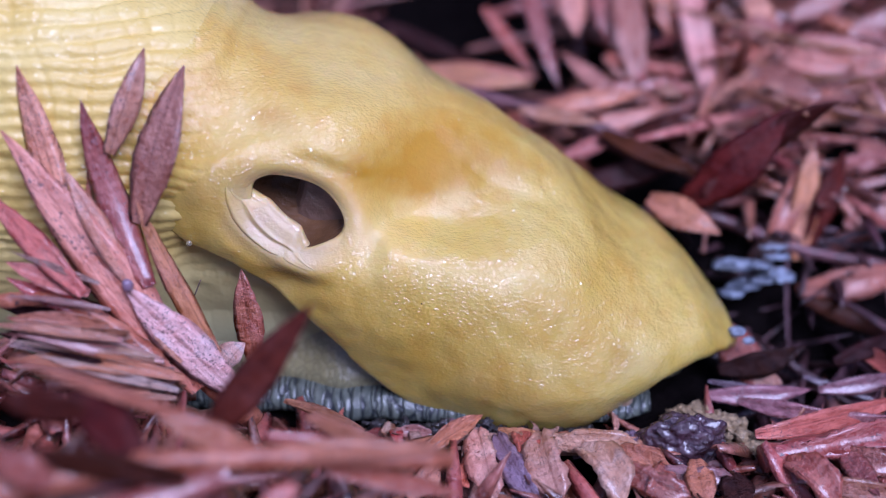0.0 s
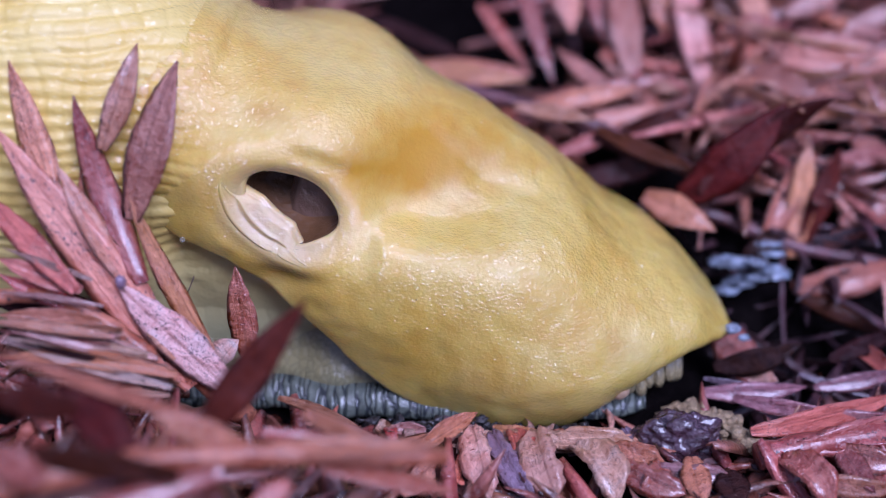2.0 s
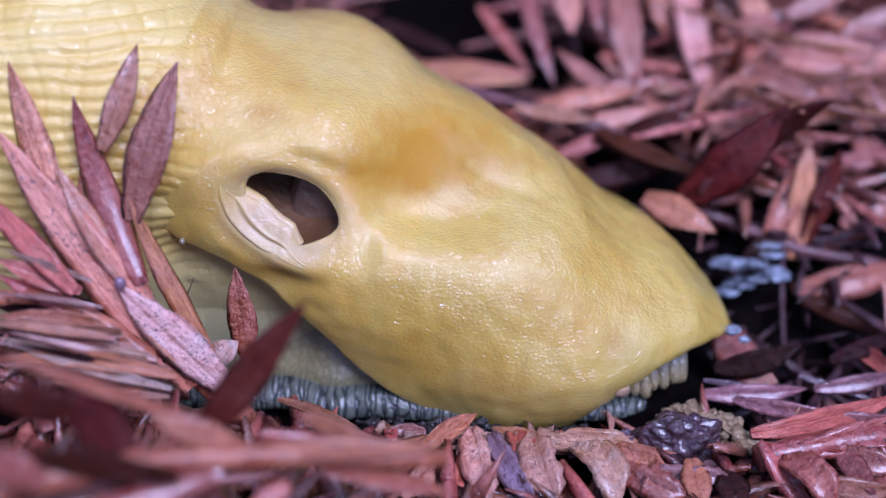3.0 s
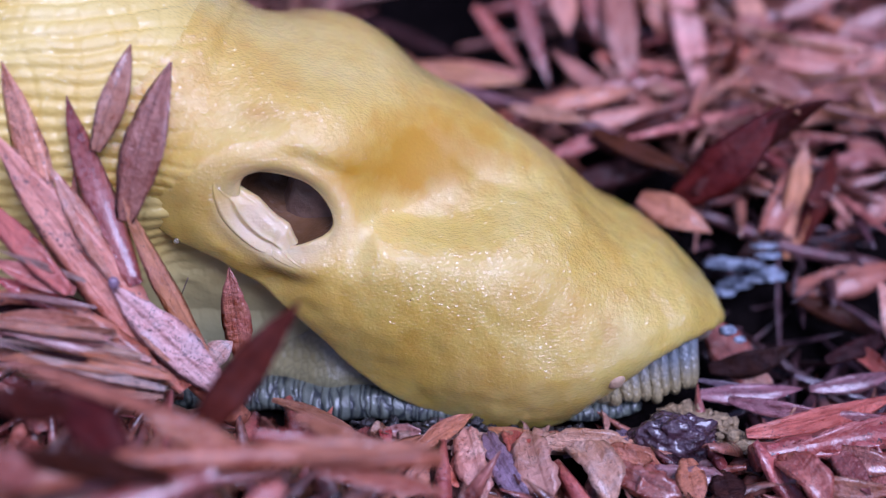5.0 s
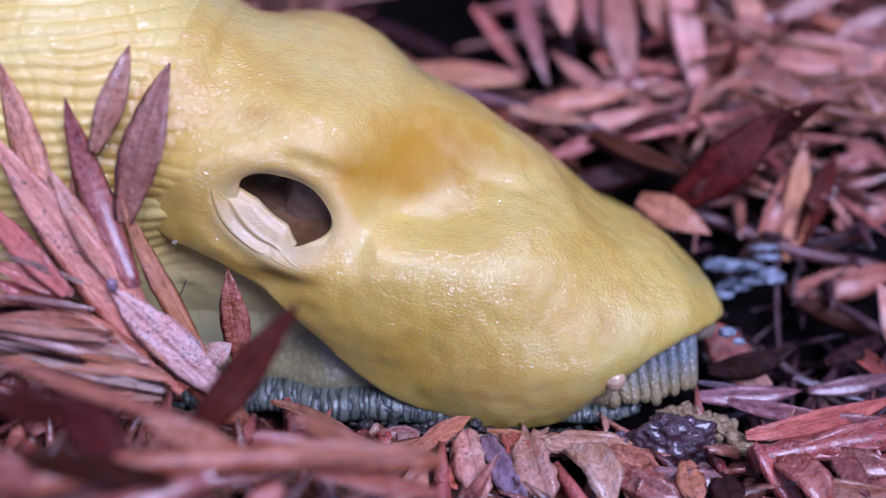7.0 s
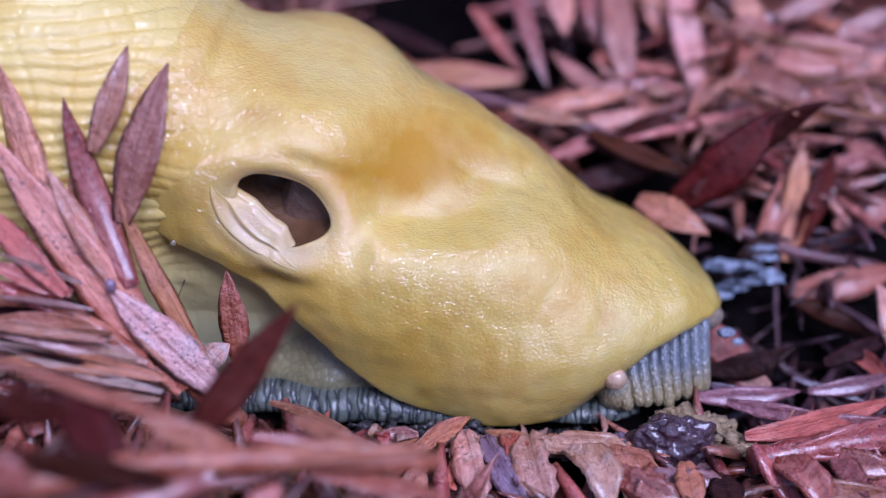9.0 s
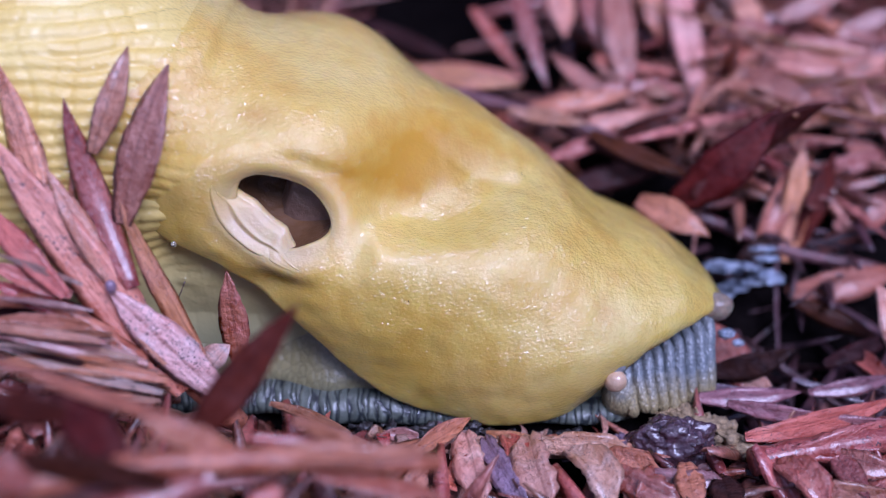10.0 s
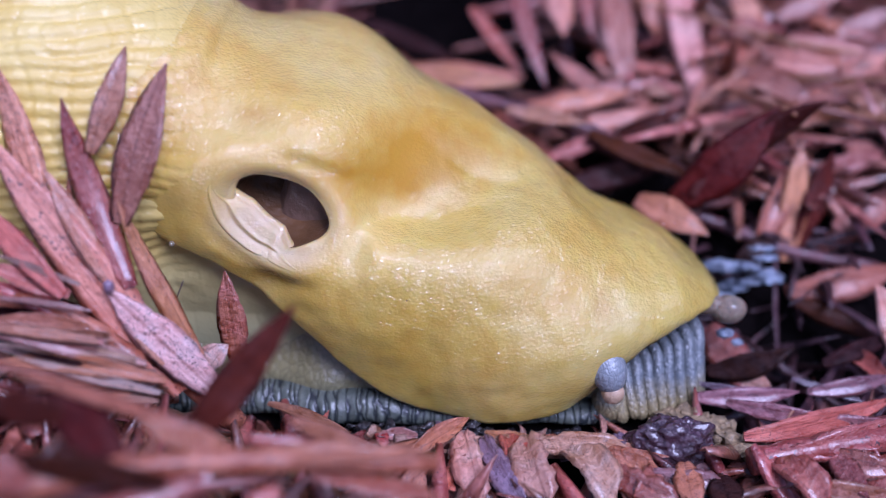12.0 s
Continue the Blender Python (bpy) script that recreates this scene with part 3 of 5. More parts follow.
def rear_skin(pts):
    """The mantle's skin runs on backwards without a seam and sinks into the furrowed body."""
    angles = np.linspace(TUCK, math.pi - TUCK, NV)
    out = np.zeros((NU + REAR, NV, 3))
    out[REAR:] = pts
    for j, a in enumerate(angles):
        reach = 6 + 26 * math.exp(-((a - 1.3) / 0.52) ** 2)
        r = int(round(reach))
        p0, p1 = pts[r, j], pts[r + 5, j]
        cy, hw, top = body_girth(p0[0])
        up = (p0[2] - top / 2) / (top / 2)
        side = (cy - p0[1]) / hw
        w = math.atan2(up, math.copysign(abs(side) ** (1 / (0.5 if up < 0 else 0.85)), side))
        back = pts[6, j, 0]
        hind = [body_at(back - step, w) + lift * np.array((0, -math.cos(w), math.sin(w))) for step, lift in ((9.0, -0.40), (6.5, -0.12), (4.2, 0.14), (2.2, 0.24))]
        count = REAR + r
        line = smooth_path([*hind, p0, p1], np.linspace(0, 4 / 5, count + 1))[:-1]
        middle = np.array((p0[0] - 4, cy, top * 0.5))
        away = line - middle
        away[:, 0] = 0
        away /= np.linalg.norm(away, axis=1, keepdims=True)
        out[:count, j] = line - away * np.array([[furrows(q)] for q in line])
    # the join is eased until no crease is left
    rows = np.arange(NU + REAR)[:, None]
    ease = np.exp(-((angles - 1.4) / 0.55) ** 2)[None, :] * np.clip((REAR + 58 - rows) / 16.0, 0, 1)
    for step in range(180):
        w = (ease * np.clip((out[:, :, 0] + 12.5) / 2.0, 0, 1))[1:-1, 1:-1, None]
        mean = 0.25 * (out[2:, 1:-1] + out[:-2, 1:-1] + out[1:-1, 2:] + out[1:-1, :-2])
        out[1:-1, 1:-1] += 0.8 * w * (mean - out[1:-1, 1:-1])
    return out


def fair_terms(x, z):
    """Terms of a smooth patch of skin round the hole."""
    x, z = x + 8.9, z - 14.0
    return np.stack([np.ones_like(x), x, z, x * x, x * z, z * z, x ** 3, z ** 3], axis=-1)


def build_pore(slug, skin_y):
    ring, turns = 96, 16

    def at(w, rho, sink):
        wave = 1 + 0.05 * math.sin(3 * w + 0.4) + 0.03 * math.sin(5 * w + 1.3)
        k = max(0.0, min(1.0, (1.05 - rho) / 0.15))
        x, z = hole_point(rho * (1 + (wave - 1) * k) * math.cos(w), rho * (1 + (wave - 1) * k) * math.sin(w))
        x1, z1 = hole_point(max(rho, 0.95) * math.cos(w), max(rho, 0.95) * math.sin(w))
        return (x, skin_y(x1, z1) + sink, z)

    # a soft rim that rolls from the skin into the hole
    verts = []
    for k in range(ring):
        w = 2 * math.pi * k / ring
        for t in range(turns):
            s = t / (turns - 1)
            rho = 1.14 - 0.24 * math.sin(math.pi * 0.5 * min(1, s * 1.25)) + 0.10 * max(0, s - 0.8) / 0.2
            sink = float(funnel(np.array(max(rho, 0.98)))) + 0.03 * (1 - s) + 0.9 * max(0, s - 0.35) ** 1.4
            verts.append(at(w, rho, sink))
    faces = [(k * turns + t, k * turns + t + 1, ((k + 1) % ring) * turns + t + 1, ((k + 1) % ring) * turns + t)
             for k in range(ring) for t in range(turns - 1)]
    part("pore_rim", grid_mesh("pore_rim", verts, faces, SKIN), slug, "pale fleshy rim of the breathing hole")
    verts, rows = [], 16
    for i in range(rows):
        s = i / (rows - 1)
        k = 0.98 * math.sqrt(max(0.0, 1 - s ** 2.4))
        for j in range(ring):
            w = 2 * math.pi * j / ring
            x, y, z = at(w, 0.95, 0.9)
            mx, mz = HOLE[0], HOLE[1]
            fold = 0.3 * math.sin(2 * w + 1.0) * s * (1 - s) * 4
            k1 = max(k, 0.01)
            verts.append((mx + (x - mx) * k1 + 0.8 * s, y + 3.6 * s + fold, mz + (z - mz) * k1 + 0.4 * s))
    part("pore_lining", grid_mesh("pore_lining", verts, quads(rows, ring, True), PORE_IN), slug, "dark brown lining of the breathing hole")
    # a greyish membrane curves across the inner half of the lung
    nu, nv, verts = 26, 22, []
    for i in range(nu):
        s = i / (nu - 1)
        for j in range(nv):
            f = j / (nv - 1)
            g = 1.1 - 2.5 * f
            edge = -0.22 + 0.10 * math.sin(5 * f) + 0.5 * f * f
            e = edge + (1.12 - edge) * s
            x, z = hole_point(e, g)
            verts.append((x, skin_y(HOLE[0], HOLE[1]) + 2.9 - 0.8 * s ** 1.5 + 0.8 * max(0.0, 0.12 - s) / 0.12 + 0.12 * math.sin(7 * s + 3 * f), z))
    part("lung_membrane", grid_mesh("lung_membrane", verts, quads(nu, nv), PORE_FOLD), slug, "greyish brown wet membrane inside the breathing hole")
    # the lower lip: a wet whitish fold, ridged along its length, rolling over into the hole
    nu, nv, verts = 90, 44, []
    for i in range(nu):
        s = i / (nu - 1)
        w = math.pi * (0.86 + 0.92 * s)
        out = 1.36 + 0.10 * math.sin(math.pi * s)
        e0, g0 = out * math.cos(w), out * math.sin(w)
        e1 = -1.0 + 1.70 * s
        g1 = 0.16 - 0.74 * s - 0.14 * math.sin(math.pi * s) + 0.03 * math.sin(8 * s + 0.5)
        reach = min(1.0, 3.2 * s, 3.2 * (1 - s))
        reach = reach * reach * (3 - 2 * reach)
        e1, g1 = e0 + (e1 - e0) * reach, g0 + (g1 - g0) * reach
        for j in range(nv):
            f = j / (nv - 1)
            k = min(1.0, f / 0.84)
            roll = max(0.0, (f - 0.84) / 0.16)
            turn = roll * math.pi * 0.75
            x, z = hole_point(e0 + (e1 - e0) * k, g0 + (g1 - g0) * k)
            x += 0.16 * math.sin(turn)
            z += 0.16 * math.sin(turn)
            bend = 0.8 * s
            crest = 1 - abs(math.sin(math.pi * (k * 3.0 + bend * 0.35) + 0.5))
            fork = math.exp(-((s - 0.62 - 0.10 * (1 - k)) / 0.035) ** 2)
            full = math.sin(math.pi * min(1.0, max(0.0, s))) ** 0.6
            sink = 0.16 + 0.25 * max(0.0, 1 - k / 0.2) - 0.30 * math.sin(math.pi * k ** 0.9) * full + 0.30 * k ** 3 - 0.13 * crest ** 1.6 * math.sin(math.pi * k) * full + 0.14 * fork * (1 - 0.7 * k)
            sink += 0.30 * (1 - math.cos(turn))
            q = math.hypot(e0 + (e1 - e0) * k, g0 + (g1 - g0) * k)
            verts.append((x, skin_y(x, z) + float(funnel(np.array(max(q, 1.0)))) + sink, z))
    part("pore_lip", grid_mesh("pore_lip", verts, quads(nu, nv), SKIN), slug, "whitish slimy ridged lower lip of the breathing hole")
    v, f = lump((-15.0, -2.6, 12.0), (0.17, 0.17, 0.17), 0.02, 1, 1.0, 10, 12)
    part("droplet", grid_mesh("droplet", v, f, DROP), slug, "tiny clear droplet on the skin")


# body: x, middle y, half width, top z
TRUNK = [
    (-120.0, 30.0, 1.0, 1.0), (-95.0, 24.0, 6.0, 9.0), (-70.0, 17.0, 9.5, 18.0), (-50.0, 12.0, 11.5, 24.0), (-34.0, 9.0, 12.0, 27.0),
    (-24.0, 8.0, 11.2, 27.0), (-16.0, 7.7, 10.3, 24.0), (-10.5, 7.5, 10.0, 20.4), (-5.0, 6.8, 8.2, 17.4), (0.0, 6.0, 7.2, 13.2),
    (5.0, 5.0, 7.6, 10.0), (9.0, 4.2, 6.4, 7.0), (12.5, 3.2, 4.6, 5.6), (14.5, 2.6, 2.0, 3.2),
]


def furrows(p):
    """How deep the long and cross furrows between the flat tubercles lie at a point of the skin."""
    x, y, z = p
    if x > -11 or z < 6:
        return 0.0
    q = Vector((x, y, z)) * 0.4
    fade = min(1.0, max(0.0, (z - 7.0) / 4.0)) * min(1.0, max(0.0, (-11.5 - x) / 5.5))
    w1, w2 = noise.noise(q * 0.8), noise.noise(q * 1.1 + Vector((5, 0, 0)))
    fz = abs(math.sin(z * 4.3 + 1.3 * w1 + 0.22 * x))
    fx = abs(math.sin(x * 2.4 + 2.0 * w2 + 0.14 * z + 1.6 * w1))
    return fade * (0.19 * (1 - min(1, fz * 1.5)) + 0.08 * (1 - min(1, fx * 2.2)))


def build_body(slug):
    us = np.concatenate([np.linspace(0, 0.28, 24), np.linspace(0.282, 0.72, 300), np.linspace(0.725, 1, 40)])
    nu, nv = len(us), 420
    rows = smooth_path(TRUNK, us)
    verts = []
    for x, cy, hw, top in rows:
        for j in range(nv):
            a = 2 * math.pi * j / nv - math.pi / 2
            c, s = math.cos(a), math.sin(a)
            k = 0.5 if s < 0 else 0.85
            y = cy - hw * math.copysign(abs(c) ** k, c)
            z = top * (0.5 + 0.5 * s) + 0.1
            q = Vector((x, y, z)) * 0.4
            d = (0.25 * noise.noise(q) + 0.10 * noise.noise(q * 3)) * (min(1.0, max(0.0, (-20.0 - x) / 4.0)) if z > 9 else 1.0) * (0.45 + 0.55 * min(1.0, max(0.0, (z - 7.0) / 4.0)))
            if x < -6 and z > 6:
                d -= furrows((x, y, z))
            elif z > 2:
                d -= 0.06 * (1 - min(1, 5 * abs(math.sin(x * 1.3 + 0.25 * z + 2 * noise.noise(q)))))
            e, g = hole_space(x, z)
            sunk = 5.0 * max(0.0, 1 - max(0.0, math.hypot(e, g) - 1.0) / 0.5) if y < 4 and math.hypot(e, g) < 1.5 else 0.0
            # the body is drawn in under the mantle
            d -= 2.4 * min(1.0, max(0.0, (x + 14.0) / 4.0)) * min(1.0, max(0.0, (z - 8.0) / 3.0))
            # its side falls back under the hanging rim
            if c > 0:
                sunk += 1.5 * min(1.0, max(0.0, (x + 18.5) / 3.0)) * min(1.0, max(0.0, (13.5 - z) / 2.5)) * min(1.0, max(0.0, (z - 2.0) / 4.0))
            verts.append((x, y - d * c + sunk, z + d * s))
    part("body", grid_mesh("body", verts, quads(nu, nv, True), BODY), slug, "furrowed yellow body paling to olive near the foot")
    # the foot's striped margin along the near side
    FOOT = [(-60.0, 1.5), (-40.0, -2.6), (-20.0, -3.2), (-11.0, -3.3), (-6.0, -4.2), (0.0, -4.2), (6.0, -4.0), (9.6, -4.2), (12.0, -3.2)]
    nu = 420
    rows = smooth_path(FOOT, np.linspace(0, 1, nu))
    prof = [(2.2, 1.95), (1.3, 1.9), (0.75, 1.7), (0.25, 1.3), (0.0, 0.8), (0.05, 0.45), (0.5, 0.1), (2.0, 0.0)]
    verts = []
    for i, (x, y0) in enumerate(rows):
        rib = 0.02 * math.sin(x * 7.5 + 3.5 * noise.noise(Vector((x * 0.5, 0, 0))))
        wav = 0.3 * noise.noise(Vector((x * 0.35, 3.1, 0)))
        low = 1.0 - 0.35 * min(1.0, max(0.0, (x + 3.0) / 4.0))
        for dy, z in prof:
            verts.append((x, y0 + dy + wav + rib * min(1, z + 0.2), z * low * (1 + 0.25 * wav) + 0.1))
    part("foot_fringe", grid_mesh("foot_fringe", verts, quads(nu, len(prof)), FRINGE), slug, "grey foot margin with dark cross stripes")
    verts = []
    side = [(5.4, 6.2), (4.2, 5.2), (3.2, 4.2), (2.4, 3.3), (1.8, 2.6), (1.45, 2.0), (1.5, 1.5)]
    for x, y0 in rows:
        wav = 0.3 * noise.noise(Vector((x * 0.35, 3.1, 0)))
        for dy, z in side:
            q = Vector((x, dy, z)) * 0.8
            verts.append((x, y0 + dy + wav + 0.18 * noise.noise(q), z * (0.8 if x > 4 else 1.0) * (1 + 0.2 * wav)))
    part("flank", grid_mesh("flank", verts, quads(nu, len(side)), FLANK), slug, "olive cracked skin above the foot margin")


def build_head(slug):
    # a blunt muzzle skirted by upright folds, drawn back under the mantle or stretched out
    head = part("head", None, slug, "grey wrinkled head with pale folded lips")
    nu, nv = 40, 48
    path = smooth_path([(5.0, 3.4, 4.0), (8.5, 2.8, 3.8), (11.0, 2.2, 3.4), (13.0, 1.8, 3.0), (14.4, 1.6, 2.8)], np.linspace(0, 1, nu))
    rad = [2.3 * (1 - max(0, (i / (nu - 1) - 0.6) / 0.4) ** 2.2 + 0.001) ** 0.5 for i in range(nu)]
    v, f = tube(path, rad, nv)
    part("muzzle", grid_mesh("muzzle", v, f, HEAD), head)
    # folds: from the near lobe round to the front, each a drooping ridge with a rounded foot
    count = 9
    rng = random.Random(17)
    for k in range(count):
        s = k / (count - 1)
        bend = math.sin(math.pi * s * 0.5)
        top = np.array((10.3 + 5.3 * s, -1.7 + 1.9 * s * s, 3.2 + 1.5 * s))
        foot = np.array((10.9 + 4.9 * s + 0.1 * math.sin(k * 2.1), -3.9 + 1.6 * s * s, 0.75 + 0.25 * s + rng.uniform(-0.3, 0.25)))
        inner = top + np.array((-1.6, 2.4, 0.2))
        rows = [inner, top, top * 0.6 + foot * 0.4 + np.array((0, -0.35, 0)), top * 0.2 + foot * 0.8 + np.array((0, -0.25, 0)), foot, foot + np.array((0, 0.3, -0.28))]
        path = smooth_path(rows, np.linspace(0, 1, 22))
        thick = rng.uniform(0.34, 0.43)
        rad = [thick * (0.8 + 0.25 * math.sin(3.0 * i / 21)) * math.sqrt(max(0.02, 1 - max(0, (i - 16) / 5.0) ** 2)) for i in range(22)]
        v, f = tube(path, rad, 12)
        part("lip_fold", grid_mesh("lip_fold", v, f, HEAD), head)
    v, f = lump((10.3, -3.0, 1.2), (1.2, 1.1, 1.3), 0.07, 6, 1.2, 24, 30)
    part("mouth_lobe", grid_mesh("mouth_lobe", v, f, HEAD), head)
    near = part("near_tentacle", None, slug, "short thick tentacle with a pinkish rounded tip")
    v, f = tube(smooth_path([(-0.7, 2.4, 2.4), (-0.45, 1.2, 1.7), (-0.15, 0.3, 0.9), (0.12, -0.2, -0.1)], np.linspace(0, 1, 16)), np.linspace(1.25, 1.0, 16) * np.minimum(1, np.sqrt((17.0 - np.arange(16)) / 6)), 24)
    near_stalk = part("stalk", grid_mesh("stalk", v, f, STALK_SKIN), near, "thick grey cracked stalk")
    v, f = lump((0.15, -0.28, -0.32), (0.68, 0.62, 0.66), 0.05, 3, 1.0, 16, 20)
    part("bulb", grid_mesh("bulb", v, f, TENTACLE), near)
    far = part("far_tentacle", None, slug, "grey tentacle stretching out with a rounded tip")
    v, f = tube(smooth_path([(-3.6, 0.9, -0.2), (-2.4, 0.5, 0.1), (-1.1, 0.1, 0.2), (0, 0, 0)], np.linspace(0, 1, 12)), np.linspace(0.7, 0.55, 12), 18)
    part("stalk", grid_mesh("stalk", v, f, STALK), far)
    v, f = lump((-0.25, 0, -0.05), (1.12, 0.9, 0.88), 0.05, 8, 1.0, 16, 20)
    part("bulb", grid_mesh("bulb", v, f, STALK), far)
    return head, near, far, near_stalk


FOLDS, (HEAD_PART, NEAR_TENTACLE, FAR_TENTACLE, NEAR_STALK) = build_slug()


# ---- sprigs and needles ----
upright_sprig = thing("redwood_sprig", (-14.0, -8.2, 5.8), "mauve-brown dry redwood sprig standing upright against the slug", "sprig", "redwood sprigs")
stem(upright_sprig, [(-20.9, -5.4, 13.5), (-18.1, -6.6, 10.2), (-14.9, -7.4, 7.2), (-11.3, -7.4, 3.1)], 0.45, 0.7, BARK)
leaf(upright_sprig, (-18.4, -3.5, 18.0), (-16.6, -0.4, 22.8), 1.50, MAUVE, 1, 8)
leaf(upright_sprig, (-16.9, -4.9, 14.5), (-14.5, -0.7, 21.9), 2.53, MAUVE, 1, -12)
leaf(upright_sprig, (-16.4, -6.6, 11.6), (-19.8, -2.5, 20.7), 1.91, WINE, 2, 15)
leaf(upright_sprig, (-20.9, -5.2, 15.1), (-23.2, -1.6, 22.3), 1.96, MAUVE, 2, -10)
leaf(upright_sprig, (-17.4, -6.5, 11.7), (-20.7, -4.3, 17.5), 1.43, MAUVE, 0, 20)
leaf(upright_sprig, (-14.0, -8.3, 6.0), (-23.8, -3.8, 19.5), 2.89, MAUVE, 0, 0)
leaf(upright_sprig, (-13.0, -7.2, 7.6), (-17.0, -4.7, 15.9), 1.27, RUST, 2, 25)
leaf(upright_sprig, (-12.1, -8.2, 5.8), (-17.7, -7.0, 11.9), 2.43, PALE, 0, -5)
leaf(upright_sprig, (-19.5, -8.1, 12.0), (-24.8, -5.3, 16.8), 1.47, RUST, 0, 5)
leaf(upright_sprig, (-18.9, -4.9, 13.6), (-19.9, -3.1, 16.7), 1.03, WINE, 0, 5)
leaf(upright_sprig, (-11.3, -5.8, 6.0), (-11.9, -4.0, 11.1), 1.83, WINE, 0, -15)
leaf(upright_sprig, (-14.7, -8.2, 7.8), (-17.2, -6.6, 11.0), 1.21, MAUVE, 0, 30)
leaf(upright_sprig, (-12.7, -6.7, 6.5), (-11.7, -6.0, 7.5), 1.44, PALE, 6, 0)

near_sprig = thing("redwood_sprig", (-13.2, -19.4, 11.2), "red-brown redwood sprig lying on a mound", "sprig", "redwood sprigs")
stem(near_sprig, [(-19.4, -23.5, 11.9), (-15.1, -21.7, 11.7), (-9.5, -20.1, 11.1), (-0.1, -18.0, 9.2)], 0.7, 0.45, BARK)
# DEEP leaves: an unlit face and dark gaps, both done by colour
leaf(near_sprig, (-11.4, -18.5, 10.5), (-6.4, -15.3, 16.1), 1.93, DEEP, 0, 0)
leaf(near_sprig, (-11.0, -19.3, 12.5), (-19.0, -19.6, 16.3), 0.80, RUST, 1, -20)
leaf(near_sprig, (-13.6, -20.9, 11.9), (-16.5, -19.5, 14.4), 2.30, DEEP, 0, 30)
leaf(near_sprig, (-8.9, -19.9, 11.3), (-12.8, -20.1, 13.4), 1.35, WINE, 0, 5)
leaf(near_sprig, (-8.5, -19.5, 11.0), (-0.3, -18.2, 10.0), 1.16, RUST, 1, -25)
leaf(near_sprig, (-8.5, -18.3, 10.9), (-2.4, -18.1, 9.1), 0.92, WINE, 2, 0)
leaf(near_sprig, (-6.9, -16.1, 10.3), (-2.2, -17.2, 8.4), 1.06, RUST, 0, 20)
leaf(near_sprig, (-11.4, -21.8, 11.4), (-18.4, -22.9, 13.9), 1.49, DEEP, 0, -30)
leaf(near_sprig, (-9.8, -20.8, 10.9), (-15.4, -23.2, 11.0), 1.52, WINE, 2, 10)
leaf(near_sprig, (-5.7, -19.1, 9.6), (0.4, -18.8, 7.8), 1.23, WINE, 0, -30)
leaf(near_sprig, (-15.7, -20.4, 13.9), (-19.4, -20.5, 14.7), 1.69, DEEP, 0, -20)
leaf(near_sprig, (-16.4, -23.6, 12.7), (-18.8, -23.4, 14.2), 1.62, WINE, 0, 0)
leaf(near_sprig, (-7.0, -20.3, 9.7), (-8.8, -21.8, 9.2), 1.18, RUST, 0, 0)
fallen((1.4, -6.7, 1.8), (2.3, -11.7, 0.9), 1.89, SALMON, 9, 0, "swollen salmon-brown needle husk")
fallen((2.5, -6.7, 1.5), (4.7, -11.7, 0.7), 1.58, PURPLE, 9, 0, "dark purplish fallen needle curling on the litter")
fallen((5.1, -6.7, 1.6), (5.9, -11.8, 0.8), 2.40, SALMON, 9, 10, "swollen salmon-brown needle husk")
fallen((3.7, -6.0, 1.0), (4.1, -9.5, 0.6), 1.61, RUST, 10, 0, "swollen salmon-brown needle husk")
fallen((0.5, -7.3, 0.8), (0.9, -11.4, 0.6), 1.58, DARK, 9, 0, "dark needle flat on the ground")
fallen((7.2, -7.9, 1.5), (9.2, -11.9, 0.7), 2.25, SALMON, 10, -10, "swollen salmon-brown needle husk")
fallen((6.5, -6.8, 1.2), (13.1, -7.7, 0.9), 0.97, RUST, 1, 0)
fallen((8.8, -8.6, 1.2), (13.1, -11.1, 0.8), 1.69, REDWET, 9, 0, "glossy red-brown needle with wet highlights")
fallen((13.6, -9.0, 1.6), (13.7, -12.1, 0.7), 1.73, RUST, 0, 0)
fallen((15.6, -9.5, 1.0), (15.7, -12.0, 0.6), 2.04, DARK, 0, 0, "dark needle flat on the ground")
fallen((18.7, -8.8, 1.4), (20.9, -12.0, 0.6), 1.93, REDWET, 10, 0, "glossy red-brown needle with wet highlights")
fallen((19.5, -10.1, 1.1), (25.4, -10.6, 0.7), 1.37, REDWET, 1, 10, "glossy red-brown needle with wet highlights")
fallen((22.8, -8.3, 1.6), (25.1, -11.4, 0.6), 1.75, REDWET, 2, 10, "glossy red-brown needle with wet highlights")
fallen((17.4, -6.8, 1.6), (27.4, -3.1, 1.6), 1.66, RUST, 1, 10)
fallen((21.3, -4.8, 1.2), (26.9, -4.9, 1.2), 1.34, DUSK, 1, 10)
fallen((0.5, -10.7, 1.2), (1.9, -7.1, 1.4), 1.52, RUST, 0, 0)
fallen((-0.4, -11.1, 1.2), (0.5, -7.3, 1.6), 1.39, DARK, 0, 0, "dark needle flat on the ground")
fallen((10.7, -11.1, 0.8), (12.0, -8.6, 1.2), 1.57, WINE, 1, 0)
fallen((-2.6, -11.4, 1.0), (-0.1, -8.1, 1.4), 1.57, MAUVE, 1, 0)

wet_twig = thing("redwood_sprig", (21.7, -6.8, 1.2), "wet glossy red-brown redwood twig beside the rotten wood", "sprig", "redwood sprigs")
stem(wet_twig, [(17.5, -8.3, 1.0), (20.7, -7.8, 1.4), (23.7, -7.3, 1.6), (27.2, -6.6, 1.6)], 0.8, 0.85, WETBARK)
leaf(wet_twig, (19.6, -8.3, 1.6), (26.3, -6.0, 2.4), 1.93, REDWET, 1, 10)
leaf(wet_twig, (18.2, -8.5, 1.8), (24.6, -8.3, 2.0), 1.46, REDWET, 2, -20)
leaf(wet_twig, (22.2, -8.2, 1.5), (25.7, -9.3, 1.2), 1.59, REDWET, 1, 0)
